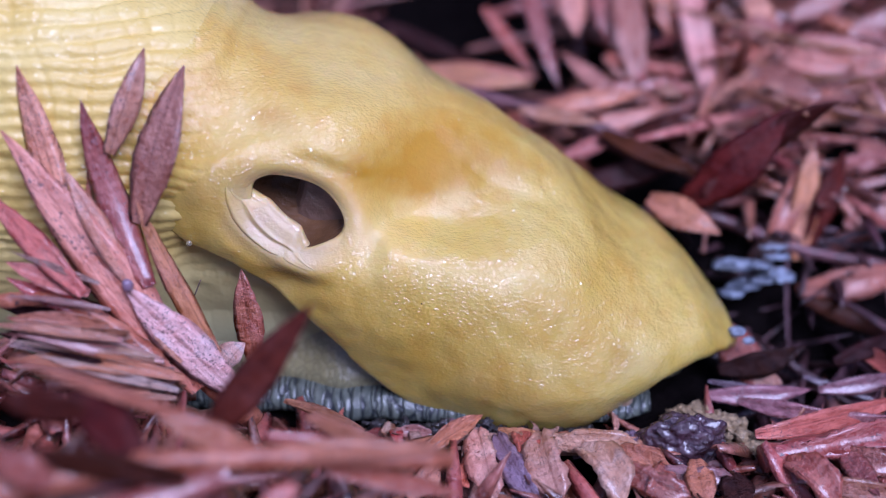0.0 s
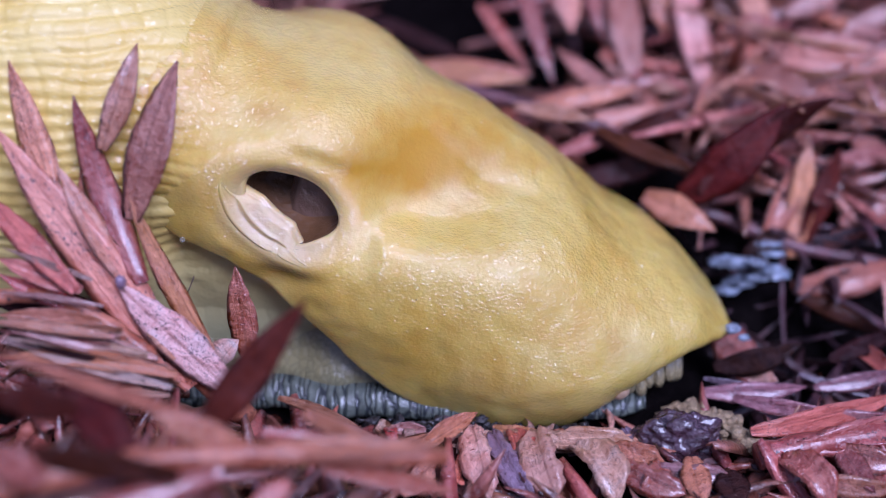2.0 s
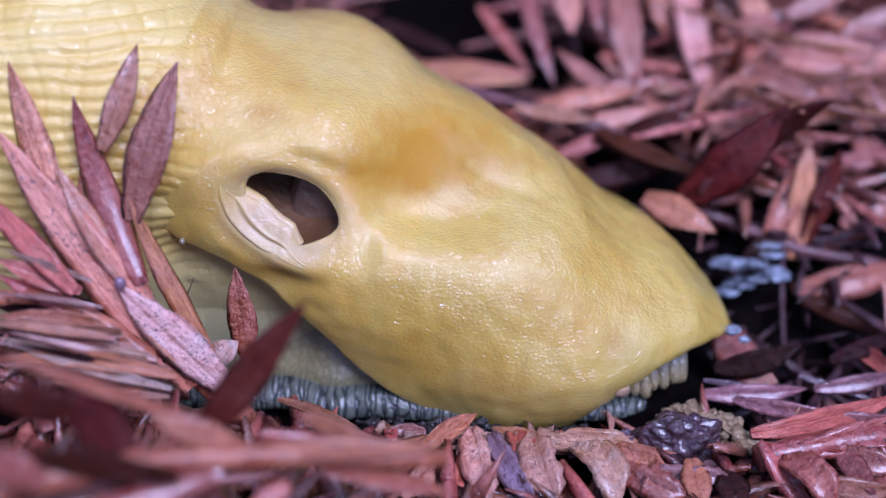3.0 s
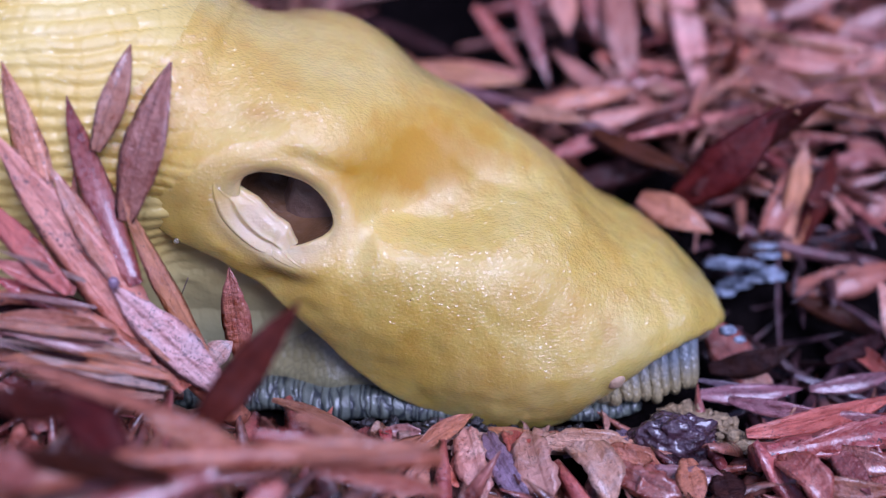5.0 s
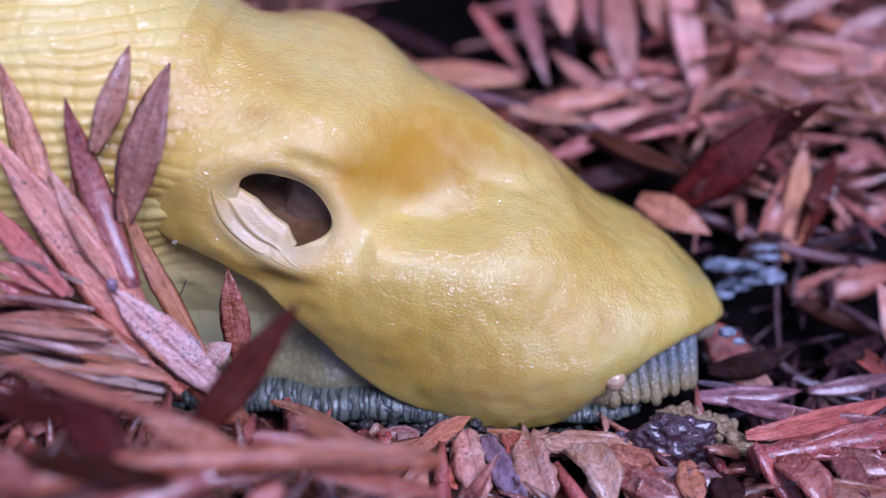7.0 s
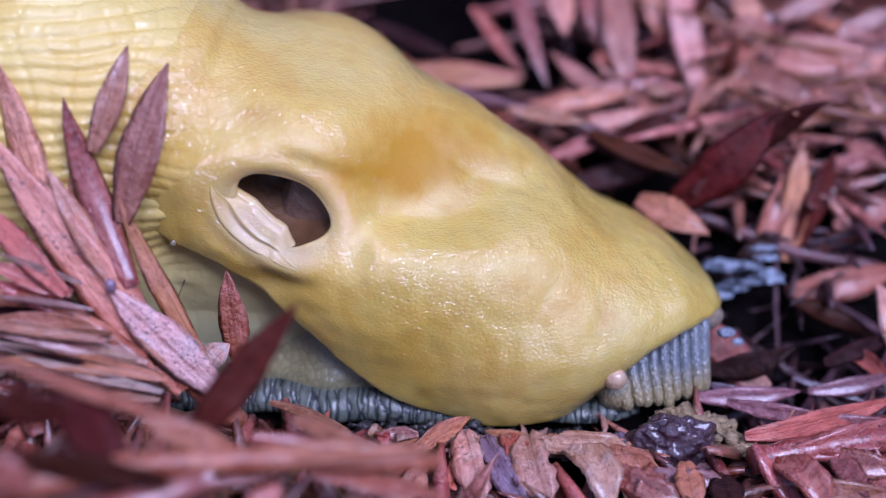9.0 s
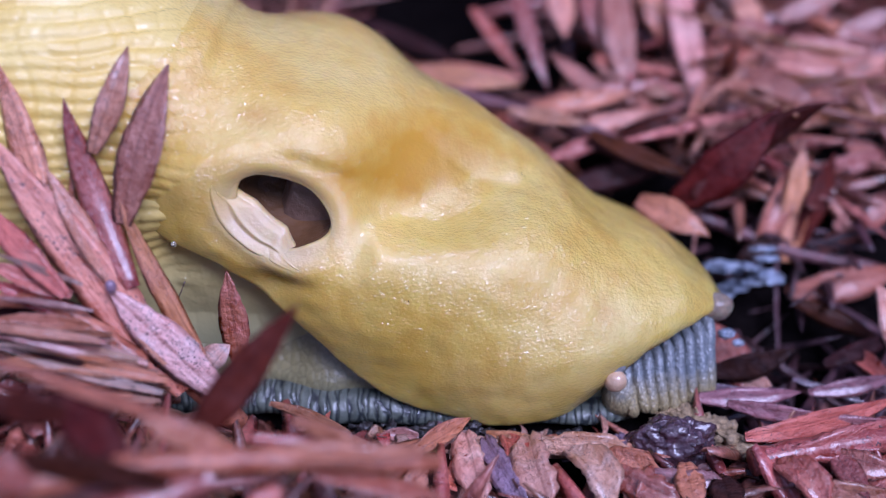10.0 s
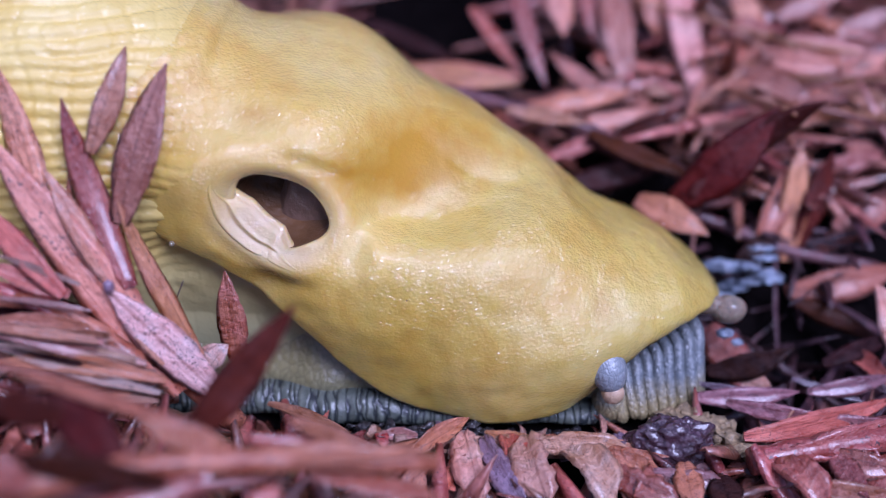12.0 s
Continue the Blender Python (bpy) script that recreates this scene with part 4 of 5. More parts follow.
leaf(wet_twig, (22.0, -7.8, 1.6), (23.3, -11.2, 0.9), 1.57, REDWET, 0, 0)

# the sprig's shade is painted: DEEP leaves are coloured darker than their own maroon
dark_sprig = thing("redwood_sprig", (17.9, 11.6, 6.1), "dark redwood sprig with pointed needles behind the slug, shade put into its colour", "sprig", "redwood sprigs")
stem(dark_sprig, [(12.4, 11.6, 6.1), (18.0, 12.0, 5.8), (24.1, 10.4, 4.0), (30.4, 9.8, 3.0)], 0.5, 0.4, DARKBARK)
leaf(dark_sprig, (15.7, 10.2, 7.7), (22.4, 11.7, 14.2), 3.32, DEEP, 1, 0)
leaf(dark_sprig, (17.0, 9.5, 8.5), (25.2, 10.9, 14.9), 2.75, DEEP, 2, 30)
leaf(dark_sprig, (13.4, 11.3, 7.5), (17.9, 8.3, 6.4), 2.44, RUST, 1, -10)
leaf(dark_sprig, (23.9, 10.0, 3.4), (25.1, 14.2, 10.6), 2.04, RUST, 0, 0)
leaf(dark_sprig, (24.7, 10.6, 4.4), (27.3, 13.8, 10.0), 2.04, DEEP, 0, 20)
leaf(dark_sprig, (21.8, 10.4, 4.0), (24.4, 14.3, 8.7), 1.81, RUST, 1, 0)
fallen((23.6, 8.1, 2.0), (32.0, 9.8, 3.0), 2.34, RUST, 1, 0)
fallen((16.8, 0.5, 0.9), (22.1, 0.4, 2.8), 1.77, DARK, 1, 10, "dark needle pointing from under the head, shade put into its colour")
fallen((15.5, -2.3, 2.1), (21.1, -2.8, 1.2), 0.55, PURPLE, 0, 10)
fallen((15.2, -3.1, 1.6), (21.8, -2.5, 1.6), 1.37, DUSK, 1, 0)
fallen((17.1, 2.8, 2.8), (19.8, -1.1, 0.1), 2.72, RUST, 0, 0)
fallen((21.6, -1.3, 1.7), (26.3, -2.5, 0.6), 0.55, PURPLE, 0, 0)
fallen((29.2, 1.8, 1.1), (28.3, 5.0, 4.6), 2.55, SALMON, 1, 0)
fallen((26.7, 12.1, 3.0), (35.0, 15.9, 7.6), 1.75, RUST, 1, 0)
fallen((27.3, 17.2, 5.9), (36.4, 19.8, 8.3), 1.56, MAUVE, 1, 0)
fallen((20.4, 16.1, 6.0), (15.2, 19.2, 9.2), 1.54, DEEP, 0, 0)
fallen((8.7, 14.4, 6.9), (17.2, 16.3, 8.2), 2.00, DARK, 0, 0)
fallen((7.1, 15.4, 8.6), (12.4, 17.3, 10.0), 1.25, MAUVE, 3, 0)

fallen_stick = thing("fallen_stick", (8.7, 16.8, 11.0), "thin dark bent redwood twig lying across the litter", "twig", "redwood sprigs")
stem(fallen_stick, [(-2.7, 21.0, 12.3), (3.9, 18.3, 11.7), (10.3, 16.5, 10.5), (18.1, 13.7, 7.7)], 0.6, 0.45, DARKBARK)
leaf(fallen_stick, (4.7, 17.2, 11.7), (10.4, 15.7, 11.3), 1.25, MAUVE, 1, 0)
leaf(fallen_stick, (10.5, 15.4, 10.7), (17.7, 13.0, 8.4), 1.35, DEEP, 1, 10)
leaf(fallen_stick, (7.1, 17.0, 11.4), (13.7, 14.3, 8.7), 1.12, DARK, 2, 0)

hanging_sprig = thing("redwood_sprig", (13.3, 31.6, 16.8), "pinkish-brown redwood sprig hanging over a dark gap", "sprig", "redwood sprigs")
stem(hanging_sprig, [(1.6, 33.1, 17.3), (9.7, 31.8, 17.2), (18.5, 31.1, 17.8), (28.3, 31.3, 18.2)], 0.7, 0.5, BARK)
leaf(hanging_sprig, (9.1, 31.8, 17.2), (9.7, 27.4, 13.5), 2.41, MAUVE, 0, 0)
leaf(hanging_sprig, (11.8, 31.8, 17.2), (12.3, 26.9, 12.6), 2.13, RUST, 1, 0)
leaf(hanging_sprig, (13.6, 32.1, 17.5), (14.4, 22.8, 9.6), 2.74, MAUVE, 1, 0)
leaf(hanging_sprig, (18.3, 31.1, 17.8), (19.5, 21.8, 9.8), 2.63, SALMON, 0, 0)
leaf(hanging_sprig, (5.5, 32.1, 17.5), (8.3, 24.3, 10.1), 1.52, WINE, 1, 0)
leaf(hanging_sprig, (2.5, 31.5, 14.5), (6.5, 26.8, 10.5), 1.26, WINE, 0, 0)
leaf(hanging_sprig, (16.5, 32.1, 17.5), (17.6, 28.0, 12.4), 2.61, RUST, 1, 0)
leaf(hanging_sprig, (23.0, 30.6, 17.1), (25.1, 25.8, 12.7), 2.30, MAUVE, 0, 0)
fallen((21.9, 27.0, 12.8), (31.5, 22.7, 9.3), 1.89, RUST, 1, 0)
fallen((28.9, 25.2, 9.7), (38.5, 28.8, 13.9), 1.92, MAUVE, 0, 0)
fallen((21.9, 29.4, 12.9), (27.2, 30.2, 14.4), 1.23, PALE, 0, 0)
fallen((-2.2, 26.2, 11.4), (6.6, 24.9, 11.1), 1.63, RUST, 1, 0)
fallen((6.2, 21.8, 9.8), (16.9, 23.8, 11.3), 1.59, RUST, 0, 0)
fallen((13.5, 21.8, 9.8), (22.1, 19.2, 7.3), 1.84, DEEP, 1, 0)
fallen((28.0, 31.2, 14.1), (39.9, 30.1, 12.1), 1.69, MAUVE, 0, 0)
fallen((-6.6, 31.0, 13.7), (1.7, 28.3, 11.0), 1.40, DARK, 0, 0)
fallen((29.6, 20.9, 8.3), (36.7, 23.0, 9.8), 1.33, RUST, 1, 0)

far_sprig = thing("redwood_sprig", (28.7, 24.2, 12.0), "pinkish dry redwood sprig on the heaped litter", "sprig", "redwood sprigs")
stem(far_sprig, [(21.2, 28.4, 13.2), (27.0, 26.3, 12.6), (36.0, 23.8, 11.2)], 0.5, 0.4, BARK)
leaf(far_sprig, (22.2, 24.2, 12.0), (28.0, 21.2, 10.7), 2.13, RUST, 1, 0)
leaf(far_sprig, (23.8, 25.8, 12.7), (30.9, 24.2, 12.0), 2.03, MAUVE, 1, 10)
leaf(far_sprig, (27.1, 27.2, 13.2), (35.1, 25.4, 12.0), 2.19, MAUVE, 0, 0)
leaf(far_sprig, (27.9, 22.0, 10.1), (34.7, 24.9, 13.1), 2.34, MAUVE, 2, 0)
leaf(far_sprig, (30.5, 22.4, 10.9), (34.4, 20.7, 9.8), 1.98, RUST, 1, 0)
leaf(far_sprig, (31.0, 28.4, 13.2), (36.4, 29.5, 15.1), 1.74, MAUVE, 0, 0)
leaf(far_sprig, (22.3, 27.7, 13.9), (25.5, 26.8, 14.4), 2.05, MAUVE, 0, 0)
leaf(far_sprig, (26.6, 29.1, 14.4), (31.9, 30.2, 16.3), 2.09, MAUVE, 0, 0)
leaf(far_sprig, (29.8, 18.7, 8.4), (33.6, 16.6, 6.7), 1.94, MAUVE, 1, 0)
leaf(far_sprig, (26.7, 15.9, 7.5), (33.1, 17.6, 8.4), 1.47, MAUVE, 1, 10)
leaf(far_sprig, (27.6, 12.1, 4.9), (32.4, 14.4, 6.9), 1.87, MAUVE, 1, 0)
fallen((6.1, 19.9, 10.5), (14.4, 21.6, 11.3), 1.66, RUST, 1, 0)
fallen((7.2, 18.0, 9.2), (16.0, 20.0, 10.6), 1.54, MAUVE, 1, 0)
fallen((13.0, 18.0, 9.2), (19.6, 20.0, 10.6), 1.80, DEEP, 1, 0)
fallen((12.5, 21.1, 10.5), (8.2, 24.0, 13.5), 1.58, RUST, 0, 0)
fallen((15.8, 20.7, 9.8), (23.5, 21.2, 10.7), 1.57, MAUVE, 1, 0)
fallen((-2.8, 24.2, 12.0), (6.1, 22.7, 11.4), 1.86, RUST, 1, 0)
# DARK and DEEP needles here carry the nook's shade in their colour
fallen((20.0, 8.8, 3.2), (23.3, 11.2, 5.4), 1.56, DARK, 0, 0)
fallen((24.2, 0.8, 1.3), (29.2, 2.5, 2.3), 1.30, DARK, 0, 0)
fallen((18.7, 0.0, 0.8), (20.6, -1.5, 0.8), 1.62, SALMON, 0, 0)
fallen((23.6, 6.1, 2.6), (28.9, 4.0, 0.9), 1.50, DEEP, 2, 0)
fallen((22.3, -2.3, 1.4), (28.1, -1.1, 1.8), 1.18, DUSK, 1, 0)
fallen((17.1, -3.6, 1.6), (23.1, -5.0, 1.6), 1.14, DUSK, 1, 10)
fallen((26.2, 2.5, 1.0), (28.0, -1.7, 1.0), 1.21, RUST, 6, 0)
fallen((-6.8, -9.7, 4.9), (-3.4, -9.3, 3.0), 0.62, MAUVE, 1, 10)
fallen((-9.4, -8.3, 5.2), (-5.0, -8.1, 3.0), 0.66, RUST, 2, 10)
fallen((-1.7, -8.2, 1.5), (1.7, -5.5, 2.0), 1.17, RUST, 6, 0)
fallen((-3.9, -8.8, 1.6), (-0.8, -6.8, 1.6), 1.28, RUST, 7, 0)
fallen((-6.8, -11.3, 1.8), (-3.3, -8.5, 1.8), 1.37, MAUVE, 6, 0)

fallen((3.2, -6.2, 0.9), (8.8, -6.6, 0.8), 1.30, SALMON, 9, 0, "swollen salmon-brown needle husk")
fallen((5.5, -7.0, 1.0), (11.0, -7.4, 0.9), 1.50, SALMON, 10, 0, "swollen salmon-brown needle husk")
fallen((2.6, -5.7, 1.0), (6.0, -6.3, 1.0), 0.90, RUST, 1, 0)
fallen((7.5, -6.0, 0.6), (11.6, -6.6, 0.6), 1.10, MAUVE, 9, 0, "swollen salmon-brown needle husk")
fallen((8.6, -7.8, 1.0), (12.4, -9.2, 0.8), 1.40, RUST, 10, 0, "glossy red-brown needle with wet highlights")
fallen((10.2, -8.9, 0.7), (15.8, -9.6, 0.8), 1.50, DUSK, 9, 0, "dark purplish fallen needle curling on the litter")

husk_sprig = thing("redwood_sprig", (-21.4, -7.7, 11.7), "curled brown needle husks with wet rims", "sprig", "redwood sprigs")
stem(husk_sprig, [(-23.9, -8.2, 11.7), (-20.9, -7.7, 11.4), (-18.1, -8.0, 9.8), (-15.9, -8.4, 7.9)], 0.4, 0.5, BARK)
leaf(husk_sprig, (-19.5, -7.2, 11.5), (-23.6, -7.2, 13.5), 1.18, MAUVE, 6, 10)
leaf(husk_sprig, (-19.2, -7.6, 10.8), (-23.6, -7.6, 12.8), 1.01, WINE, 6, -10)
leaf(husk_sprig, (-18.3, -8.5, 10.3), (-23.4, -9.1, 11.2), 1.06, RUST, 8, 0)
leaf(husk_sprig, (-17.0, -9.3, 8.9), (-23.4, -9.8, 10.0), 0.94, PALE, 6, 20)
leaf(husk_sprig, (-14.2, -10.3, 8.2), (-23.2, -10.6, 9.6), 1.05, RUST, 3, 10)
# added dark leaves that stand in for shaded gaps and hide the body
leaf(husk_sprig, (-19.4, -9.4, 10.1), (-23.2, -9.9, 10.9), 0.87, DARK, 0, 0)
leaf(husk_sprig, (-15.4, -8.1, 7.3), (-24.5, -7.9, 9.4), 1.82, DARK, 0, 0)
leaf(husk_sprig, (-18.2, -6.5, 9.5), (-24.6, -6.9, 10.5), 1.83, DARK, 0, 0)
leaf(husk_sprig, (-18.1, -8.3, 11.2), (-23.4, -8.6, 12.3), 0.41, SALMON, 1, 20)
leaf(husk_sprig, (-17.5, -9.1, 10.2), (-23.3, -9.5, 11.1), 0.38, SALMON, 2, -10)
leaf(husk_sprig, (-15.7, -9.7, 9.2), (-22.4, -9.8, 10.6), 0.41, SALMON, 1, 0)
leaf(husk_sprig, (-14.6, -10.3, 8.5), (-21.8, -10.4, 10.0), 0.38, RUST, 2, 10)
leaf(husk_sprig, (-18.7, -7.6, 12.4), (-23.2, -7.3, 14.2), 0.41, SALMON, 0, 0)
leaf(husk_sprig, (-17.0, -10.5, 8.9), (-23.1, -10.9, 9.4), 0.46, SALMON, 1, 0)
leaf(husk_sprig, (-16.0, -10.6, 7.7), (-21.1, -10.6, 8.7), 1.05, MAUVE, 8, 0)


def fan_of_slivers():
    """Thin dry slivers fanned out from the foot of the upright sprig."""
    rng = random.Random(73)
    mats = (SALMON, PALE, MAUVE, RUST, SALMON, DARK)
    for k in range(26):
        s = rng.random()
        base = Vector((-13.5 - 4.5 * s, -9.0 - rng.uniform(0.0, 2.0), 6.6 + 4.2 * s + rng.uniform(-0.6, 0.5)))
        way = Vector((-1.0, rng.uniform(-0.12, 0.10), rng.uniform(0.02, 0.42))).normalized()
        leaf(husk_sprig, tuple(base), tuple(base + way * rng.uniform(3.5, 8.0)), rng.uniform(0.28, 0.75), rng.choice(mats), rng.choice((1, 2, 6, 8, 3)), rng.uniform(-50, 50))


fan_of_slivers()


# ---- litter bed ----
def joined_needles(name, count, seed, spread, label, mat, keep, lift=(0.0, 0.8), size=(7, 14), width_range=(0.9, 1.8)):
    rng = random.Random(seed)
    verts, faces, made = [], [], 0
    shapes = [blade_points(b, s, 3 + i, 7, c, 0.06) for i, (b, s, c) in enumerate(((0.2, 0.1, 0.3), (-0.2, -0.15, 0.7), (0.5, 0.25, -0.3), (0.1, 0.3, 0.9)))]
    while made < count:
        x, y = rng.uniform(*spread[0]), rng.uniform(*spread[1])
        if not keep(x, y):
            continue
        length, width = rng.uniform(*size), rng.uniform(*width_range)
        turn, pitch = rng.uniform(0, 360), rng.gauss(0, 22)
        m = Matrix.Translation((x, y, float(ground_height(x, y)) + rng.uniform(*lift))) @ Euler((radians(90 + pitch), radians(rng.gauss(0, 30)), radians(turn))).to_matrix().to_4x4()
        # lie along the slope
        m = m @ Matrix.Diagonal((width, width, length, 1)) @ Matrix.Translation((0, 0, -0.5))
        v, f = shapes[rng.randrange(4)]
        k = len(verts)
        verts += [tuple(m @ Vector(p)) for p in v]
        faces += [tuple(i + k for i in q) for q in f]
        made += 1
    ob = part(name, grid_mesh(name, verts, faces, mat))
    return tagged(ob, label, "litter", kind="stuff")


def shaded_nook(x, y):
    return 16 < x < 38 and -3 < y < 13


def clear_of_slug(x, y):
    if -130 < x < 19 and -5.5 < y < 22:
        return x < -13 and y < -5
    if -9 < x < 9 and 27 < y < 60:
        return False
    if shaded_nook(x, y):
        return False
    return True


joined_needles("needle_litter", 2400, 11, ((-60, 75), (14, 110)), "brown redwood needles heaped on the forest floor", LITTER, clear_of_slug, (-0.5, 1.0), (9, 18), (0.6, 1.4))
joined_needles("needle_litter", 1100, 12, ((-40, 45), (-30, 16)), "brown redwood needles matted around the slug", UNDER,
               lambda x, y: clear_of_slug(x, y) and not (-8 < x < 12 and -10.5 < y < 0), (-0.8, 0.2), (5, 11))
joined_needles("needle_litter", 3500, 13, ((-165, 165), (-160, 185)), "brown redwood needles strewn over the forest floor", LITTER,
               lambda x, y: clear_of_slug(x, y) and not (-45 < x < 50 and -62 < y < 15), (-0.6, 0.4))

# needles coloured dark to carry the shade of the nook
joined_needles("needle_litter", 90, 14, ((16, 38), (-3, 13)), "redwood needles beside the slug, coloured dark in place of shade", NOOK_SHADE, shaded_nook, (-2.6, -0.6), (6, 13), (0.4, 1.0))


def twig_litter():
    """Thin bare twigs and leaf stalks tangled in the heap."""
    rng = random.Random(31)
    verts, faces = [], []
    for k in range(150):
        x, y = rng.uniform(-50, 70), rng.uniform(16, 95)
        if not clear_of_slug(x, y) or (x < 12 and y < 24):
            continue
        z = float(ground_height(x, y)) + rng.uniform(0.6, 2.2)
        turn, length = rng.uniform(0, math.tau), rng.uniform(9, 26)
        d = Vector((math.cos(turn), math.sin(turn), rng.uniform(-0.25, 0.3))) * length * 0.5
        side = Vector((-d.y, d.x, 0)) * rng.uniform(-0.2, 0.2)
        p = Vector((x, y, z))
        rows = [p - d, p - d * 0.4 + side, p + d * 0.4 + side * 0.6, p + d]
        v, f = tube(smooth_path([tuple(q) for q in rows], np.linspace(0, 1, 9)), np.linspace(rng.uniform(0.25, 0.6), 0.15, 9), 7)
        off = len(verts)
        verts += [tuple(q) for q in v]
        faces += [tuple(i + off for i in q) for q in f]
    tagged(part("twig_litter", grid_mesh("twig_litter", verts, faces, BARK)), "thin bare brown twigs tangled in the litter", "litter", kind="stuff")


twig_litter()


def scattered_sprigs():
    rng = random.Random(5)
    mats = (MAUVE, RUST, RUST, PALE, DARK, WINE)
    for k in range(48):
        x, y = rng.uniform(-30, 62), rng.uniform(30, 80)
        if (-30 < x < 15 and y < 58) or y < 34:
            continue
        z = float(ground_height(x, y)) + rng.uniform(1.0, 2.6)
        ob = thing("redwood_sprig", (x, y, z), "brown fallen redwood sprig on the heaped litter", "sprig", "redwood sprigs")
        turn = rng.uniform(0, math.tau)
        d = Vector((math.cos(turn), math.sin(turn), rng.uniform(-0.35, 0.2)))
        side = d.cross(Vector((0, 0, 1))).normalized()
        a, c = Vector((x, y, z)) - d * 14, Vector((x, y, z)) + d * 14
        stem(ob, [tuple(a), (x, y, z + 0.8), tuple(c)], 0.55, 0.3, BARK)
        for i in range(12):
            s = i / 11
            p = a.lerp(c, s) + Vector((0, 0, 0.5))
            way = (side * (1 if i % 2 else -1) + d * rng.uniform(0.5, 0.9) + Vector((0, 0, rng.uniform(-0.1, 0.35)))).normalized()
            leaf(ob, tuple(p), tuple(p + way * rng.uniform(8, 14)), rng.uniform(0.9, 1.5), rng.choice(mats), rng.randrange(9), rng.uniform(-40, 40))


scattered_sprigs()


def debris():
    v, f = lump((13.5, -6.4, 0.8), (2.4, 1.3, 1.6), 0.34, 2, 0.75, 44, 60)
    tagged(part("bark_lump", grid_mesh("bark_lump", v, f, DEBRIS)), "wet dark purple-brown lump of bark", "bark")
    # rotten wood: splinters and crumbs caked together along a ragged ridge
    rng = random.Random(44)
    spine = smooth_path([(13.1, -4.6, 1.3), (14.6, -4.9, 1.5), (16.2, -5.5, 1.2), (18.3, -6.7, 0.9)], np.linspace(0, 1, 130))
    wood = thing("rotten_wood", (15.5, -5.2, 0.4), "crumbly tan piece of rotten wood under the head", "wood")
    shapes = []
    for k in range(9):
        v, f = lump((0, 0, 0), (1, 1, 1), 0.55, k + 500, 1.6, 10, 12)
        shapes.append(grid_mesh("crumb", v, f, CRUMB))
    for k, p in enumerate(spine):
        wide = 0.35 + 0.9 * math.sin(math.pi * min(1.0, 0.12 + k / 150))
        c = Vector((p[0] + rng.gauss(0, 0.35), p[1] + rng.uniform(-0.6, 0.9) * wide, p[2] * rng.uniform(0.2, 1.0)))
        r = rng.uniform(0.16, 0.5)
        size = Matrix.Diagonal((r * rng.uniform(0.8, 2.0), r, r * rng.uniform(0.6, 1.1), 1))
        spin = Euler((rng.uniform(-0.4, 0.4), rng.uniform(-0.4, 0.4), rng.uniform(-0.6, 0.6))).to_matrix().to_4x4()
        part("crumb", shapes[k % 9], wood, at=Matrix.Translation(c * MM - wood.location) @ spin @ size)
    patch = thing("mould_patch", (20.6, 7.6, 4.0), "bluish-white wet mould on dark litter", "mould")
    rng = random.Random(8)
    for k in range(16):
        s = rng.uniform(-1, 1)
        c = (1.9 * s + rng.uniform(-0.5, 0.5), rng.uniform(-0.8, 0.8), 0.7 * s + (k % 2) * 1.6 - 0.6 + rng.uniform(-0.25, 0.25))
        v, f = lump(c, (rng.uniform(0.5, 1.1), rng.uniform(0.25, 0.5), rng.uniform(0.08, 0.2)), 0.9, k + 50, 1.4, 18, 22)
        part("clump", grid_mesh("clump", v, f, MOULD), patch)
    for x, y, z, r in ((17.6, 0.4, 3.9, 0.42), (18.4, 0.3, 3.3, 0.3)):
        v, f = lump((x, y, z), (r * 1.3, r * 0.8, r * 0.8), 0.3, x, 1.2, 14, 18)
        tagged(part("mould_speck", grid_mesh("mould_speck", v, f, MOULD)), "small white speck of mould on a needle", "mould", "mould specks")
    v, f = tube(smooth_path([(-14.1, -4.6, 10.8), (-14.5, -5.0, 9.9), (-14.9, -5.1, 9.1), (-15.3, -5.3, 8.4)], np.linspace(0, 1, 12)), [0.035] * 12, 6)
    tagged(part("hair", grid_mesh("hair", v, f, DEBRIS)), "fine dark hair stuck to the slug's side", "hair")


debris()


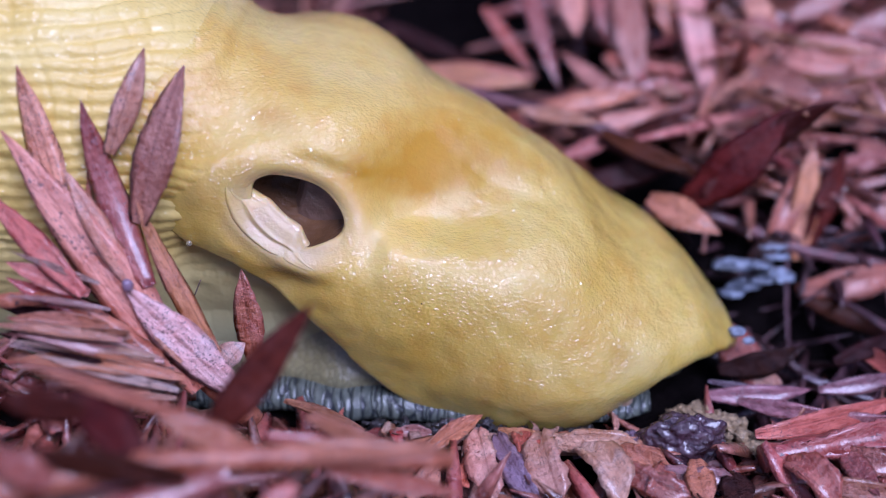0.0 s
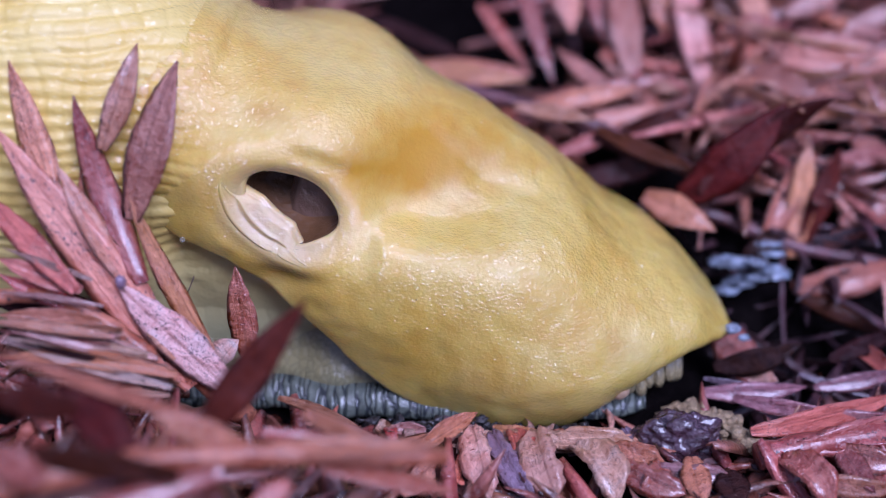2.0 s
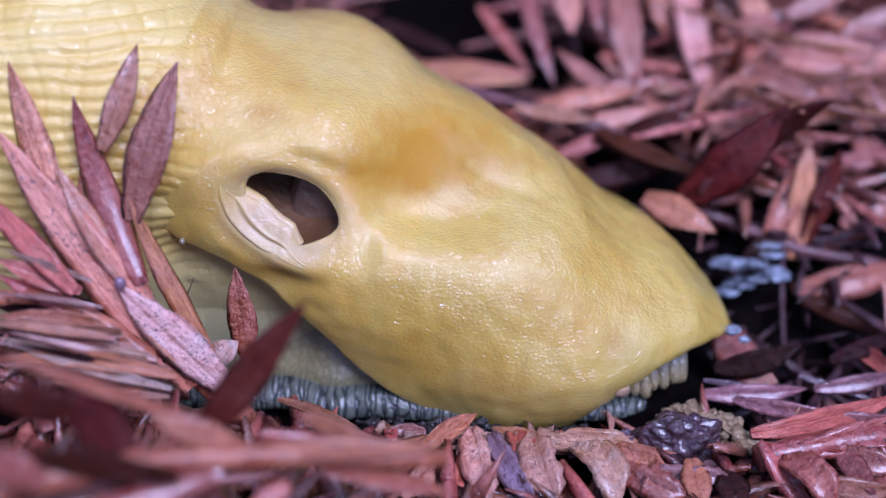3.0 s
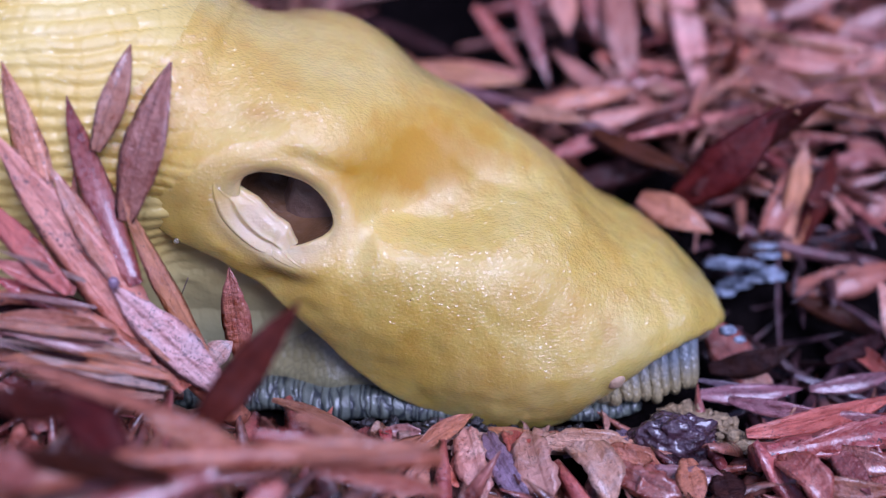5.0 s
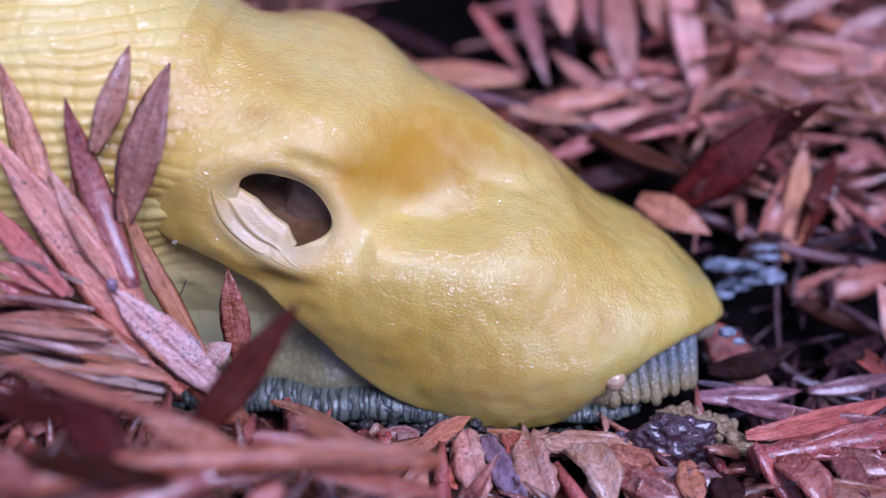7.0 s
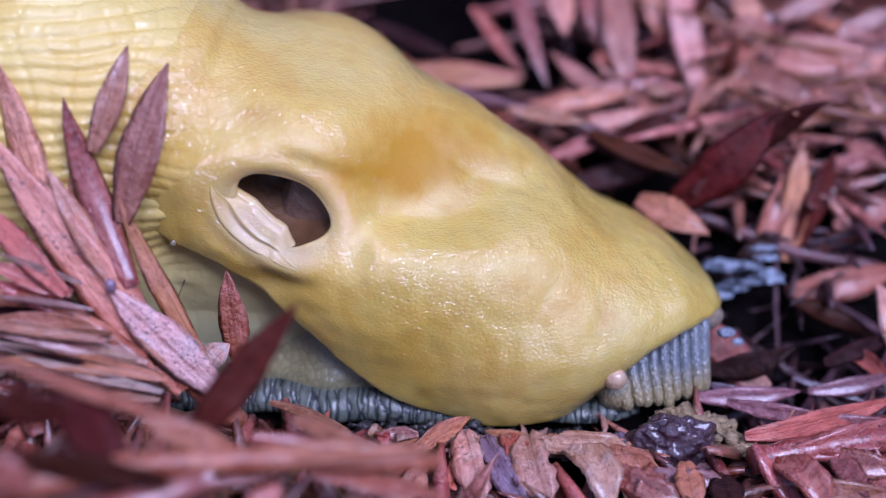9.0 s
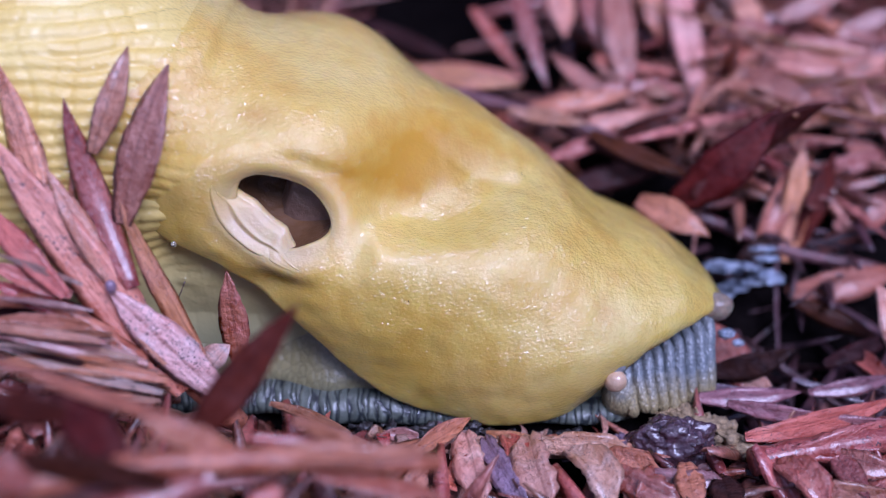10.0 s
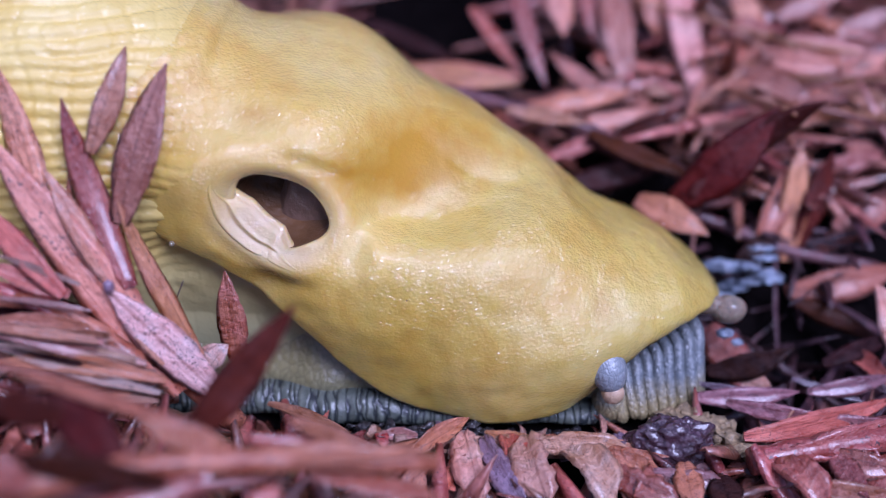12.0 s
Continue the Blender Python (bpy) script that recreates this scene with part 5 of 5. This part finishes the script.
def chips():
    """Broken needle ends and bark crumbs packed against the slug's foot."""
    rng = random.Random(21)
    mats = (RUST, SALMON, DARK, SALMON, PURPLE, WINE)
    for k in range(80):
        x = rng.uniform(-7.5, 2.4)
        y = rng.uniform(-8.6, -6.2) - 0.06 * x
        z = rng.uniform(0.3, 1.5)
        turn = rng.uniform(0, math.tau)
        length = rng.uniform(0.9, 2.4)
        d = Vector((math.cos(turn), math.sin(turn) * 0.8, rng.uniform(-0.35, 0.3))).normalized() * length
        fallen((x, y, z), tuple(Vector((x, y, z)) + d), rng.uniform(0.5, 1.1), rng.choice(mats), rng.randrange(11), rng.uniform(-60, 60),
               "small broken piece of brown redwood needle")
    for k in range(34):
        x, y = rng.uniform(2.4, 11.5), rng.uniform(-7.4, -5.5)
        turn = rng.uniform(0, math.tau)
        d = Vector((math.cos(turn), math.sin(turn) * 0.7, rng.uniform(-0.25, 0.2))).normalized() * rng.uniform(0.8, 2.0)
        p = Vector((x, y, rng.uniform(0.3, 1.0)))
        fallen(tuple(p), tuple(p + d), rng.uniform(0.4, 0.9), rng.choice(mats), rng.randrange(11), rng.uniform(-60, 60),
               "small broken piece of brown redwood needle")
    verts, faces = [], []
    for k in range(380):
        x = rng.uniform(-9.0, 11.5)
        y = rng.uniform(-6.6, -4.9)
        r = rng.uniform(0.10, 0.34)
        z = (rng.uniform(0.1, 0.9) if x < 3 else rng.uniform(-0.1, 0.4)) + 0.2 * (y + 6.0)
        v, f = lump((x, y, z), (r * rng.uniform(0.8, 1.8), r * rng.uniform(0.7, 1.3), r * rng.uniform(0.5, 0.9)), 0.95, k + 200, 1.5, 9, 11)
        off = len(verts)
        verts += v
        faces += [tuple(i + off for i in q) for q in f]
    tagged(part("wet_soil", grid_mesh("wet_soil", verts, faces, SOIL)), "wet black soil crumbs along the slug's foot", "soil", kind="stuff")
    for k in range(14):
        x, y = rng.uniform(-8, 5), rng.uniform(-6.8, -5.2)
        v, f = lump((x, y, 0.25), (rng.uniform(0.3, 0.8), rng.uniform(0.3, 0.6), rng.uniform(0.3, 0.6)), 0.4, k + 30, 1.4, 12, 16)
        tagged(part("bark_crumb", grid_mesh("bark_crumb", v, f, DEBRIS if k % 3 else CRUMB)), "small wet bark crumb beside the slug", "bark", "bark crumbs")


chips()

v, f = lump(tuple(Vector((-17.33, -7.33, 12.11)) - upright_sprig.location / MM), (0.3, 0.3, 0.38), 0.15, 4, 1.0, 12, 14)
part("bud", grid_mesh("bud", v, f, PURPLE), upright_sprig, "small purplish bud")


# ---- what moves: the mantle's front lifts fold by fold, the head comes out, the tentacles stretch ----
LIFT = [(0.0, 0.0), (1.0, 0.10), (2.0, 0.19), (3.0, 0.28), (5.0, 0.47), (6.0, 0.55), (7.0, 0.62), (9.0, 0.80), (10.0, 0.90), (11.0, 0.94), (12.0, 1.0)]


def motions():
    for ob, u, mid in FOLDS:
        if u <= 0:
            continue
        s = max(0.0, (u - 0.30) / 0.70)
        rise, angle = 3.7 * s ** 1.7, 14.0 * s ** 0.9
        roll = -15.0 * math.exp(-((s - 0.42) / 0.28) ** 2) * min(1.0, s / 0.35)  # the near lip curls up
        rows = []
        for t, a in LIFT:
            k = a - 0.5
            hinge = Matrix.Translation(mm(mid))
            m = Matrix.Translation(mm((-0.55 * rise * k * (1 - s * 0.6), 0, rise * k))) @ hinge @ pose(0, 0, 0, roll * k, -angle * k, 0) @ hinge.inverted()
            rows.append((t, m))
        walk(ob, rows)
    walk(HEAD_PART, [(t, pose(x * MM, y * MM, z * MM)) for t, x, y, z in (
        (0.0, -2.4, 1.2, 1.1), (1.0, -2.0, 0.9, 0.9), (3.0, -1.5, 0.7, 0.9), (5.5, -0.5, 0.3, 0.8), (7.0, -0.6, 0.3, 0.8), (9.0, 0.2, 0.1, 0.8),
        (9.5, 0.4, 0.0, 0.7), (10.5, 0.6, 0.0, 0.2), (11.2, 0.3, 0.0, 0.0), (12.0, 0.0, 0.0, 0.0))])
    walk(NEAR_TENTACLE, [(t, pose(x * MM, y * MM, z * MM)) for t, x, y, z in NEAR_WAY])
    walk(NEAR_STALK, [(t, pose(x * MM, y * MM, 0)) for t, x, y in ((0.0, 0.3, 1.6), (7.0, 0.2, 1.5), (9.5, 0.1, 0.7), (12.0, 0.0, 0.0))])
    walk(FAR_TENTACLE, [(t, pose(x * MM, y * MM, z * MM)) for t, x, y, z in FAR_WAY])


NEAR_WAY = [(0.0, 10.10, -2.60, 1.60), (3.0, 9.95, -3.70, 3.20), (5.5, 9.80, -4.10, 4.15), (7.0, 9.85, -4.20, 4.15), (9.5, 9.95, -4.30, 4.35), (10.5, 9.90, -4.40, 4.20), (12.0, 9.85, -4.80, 3.75)]
FAR_WAY = [(0.0, 15.34, 1.40, 3.07), (5.5, 16.05, 1.20, 3.72), (7.0, 16.21, 1.20, 3.84), (9.0, 16.56, 0.90, 4.88), (9.5, 16.85, 0.80, 5.45), (10.5, 17.11, 0.60, 5.86), (12.0, 17.84, 0.40, 5.70)]

motions()
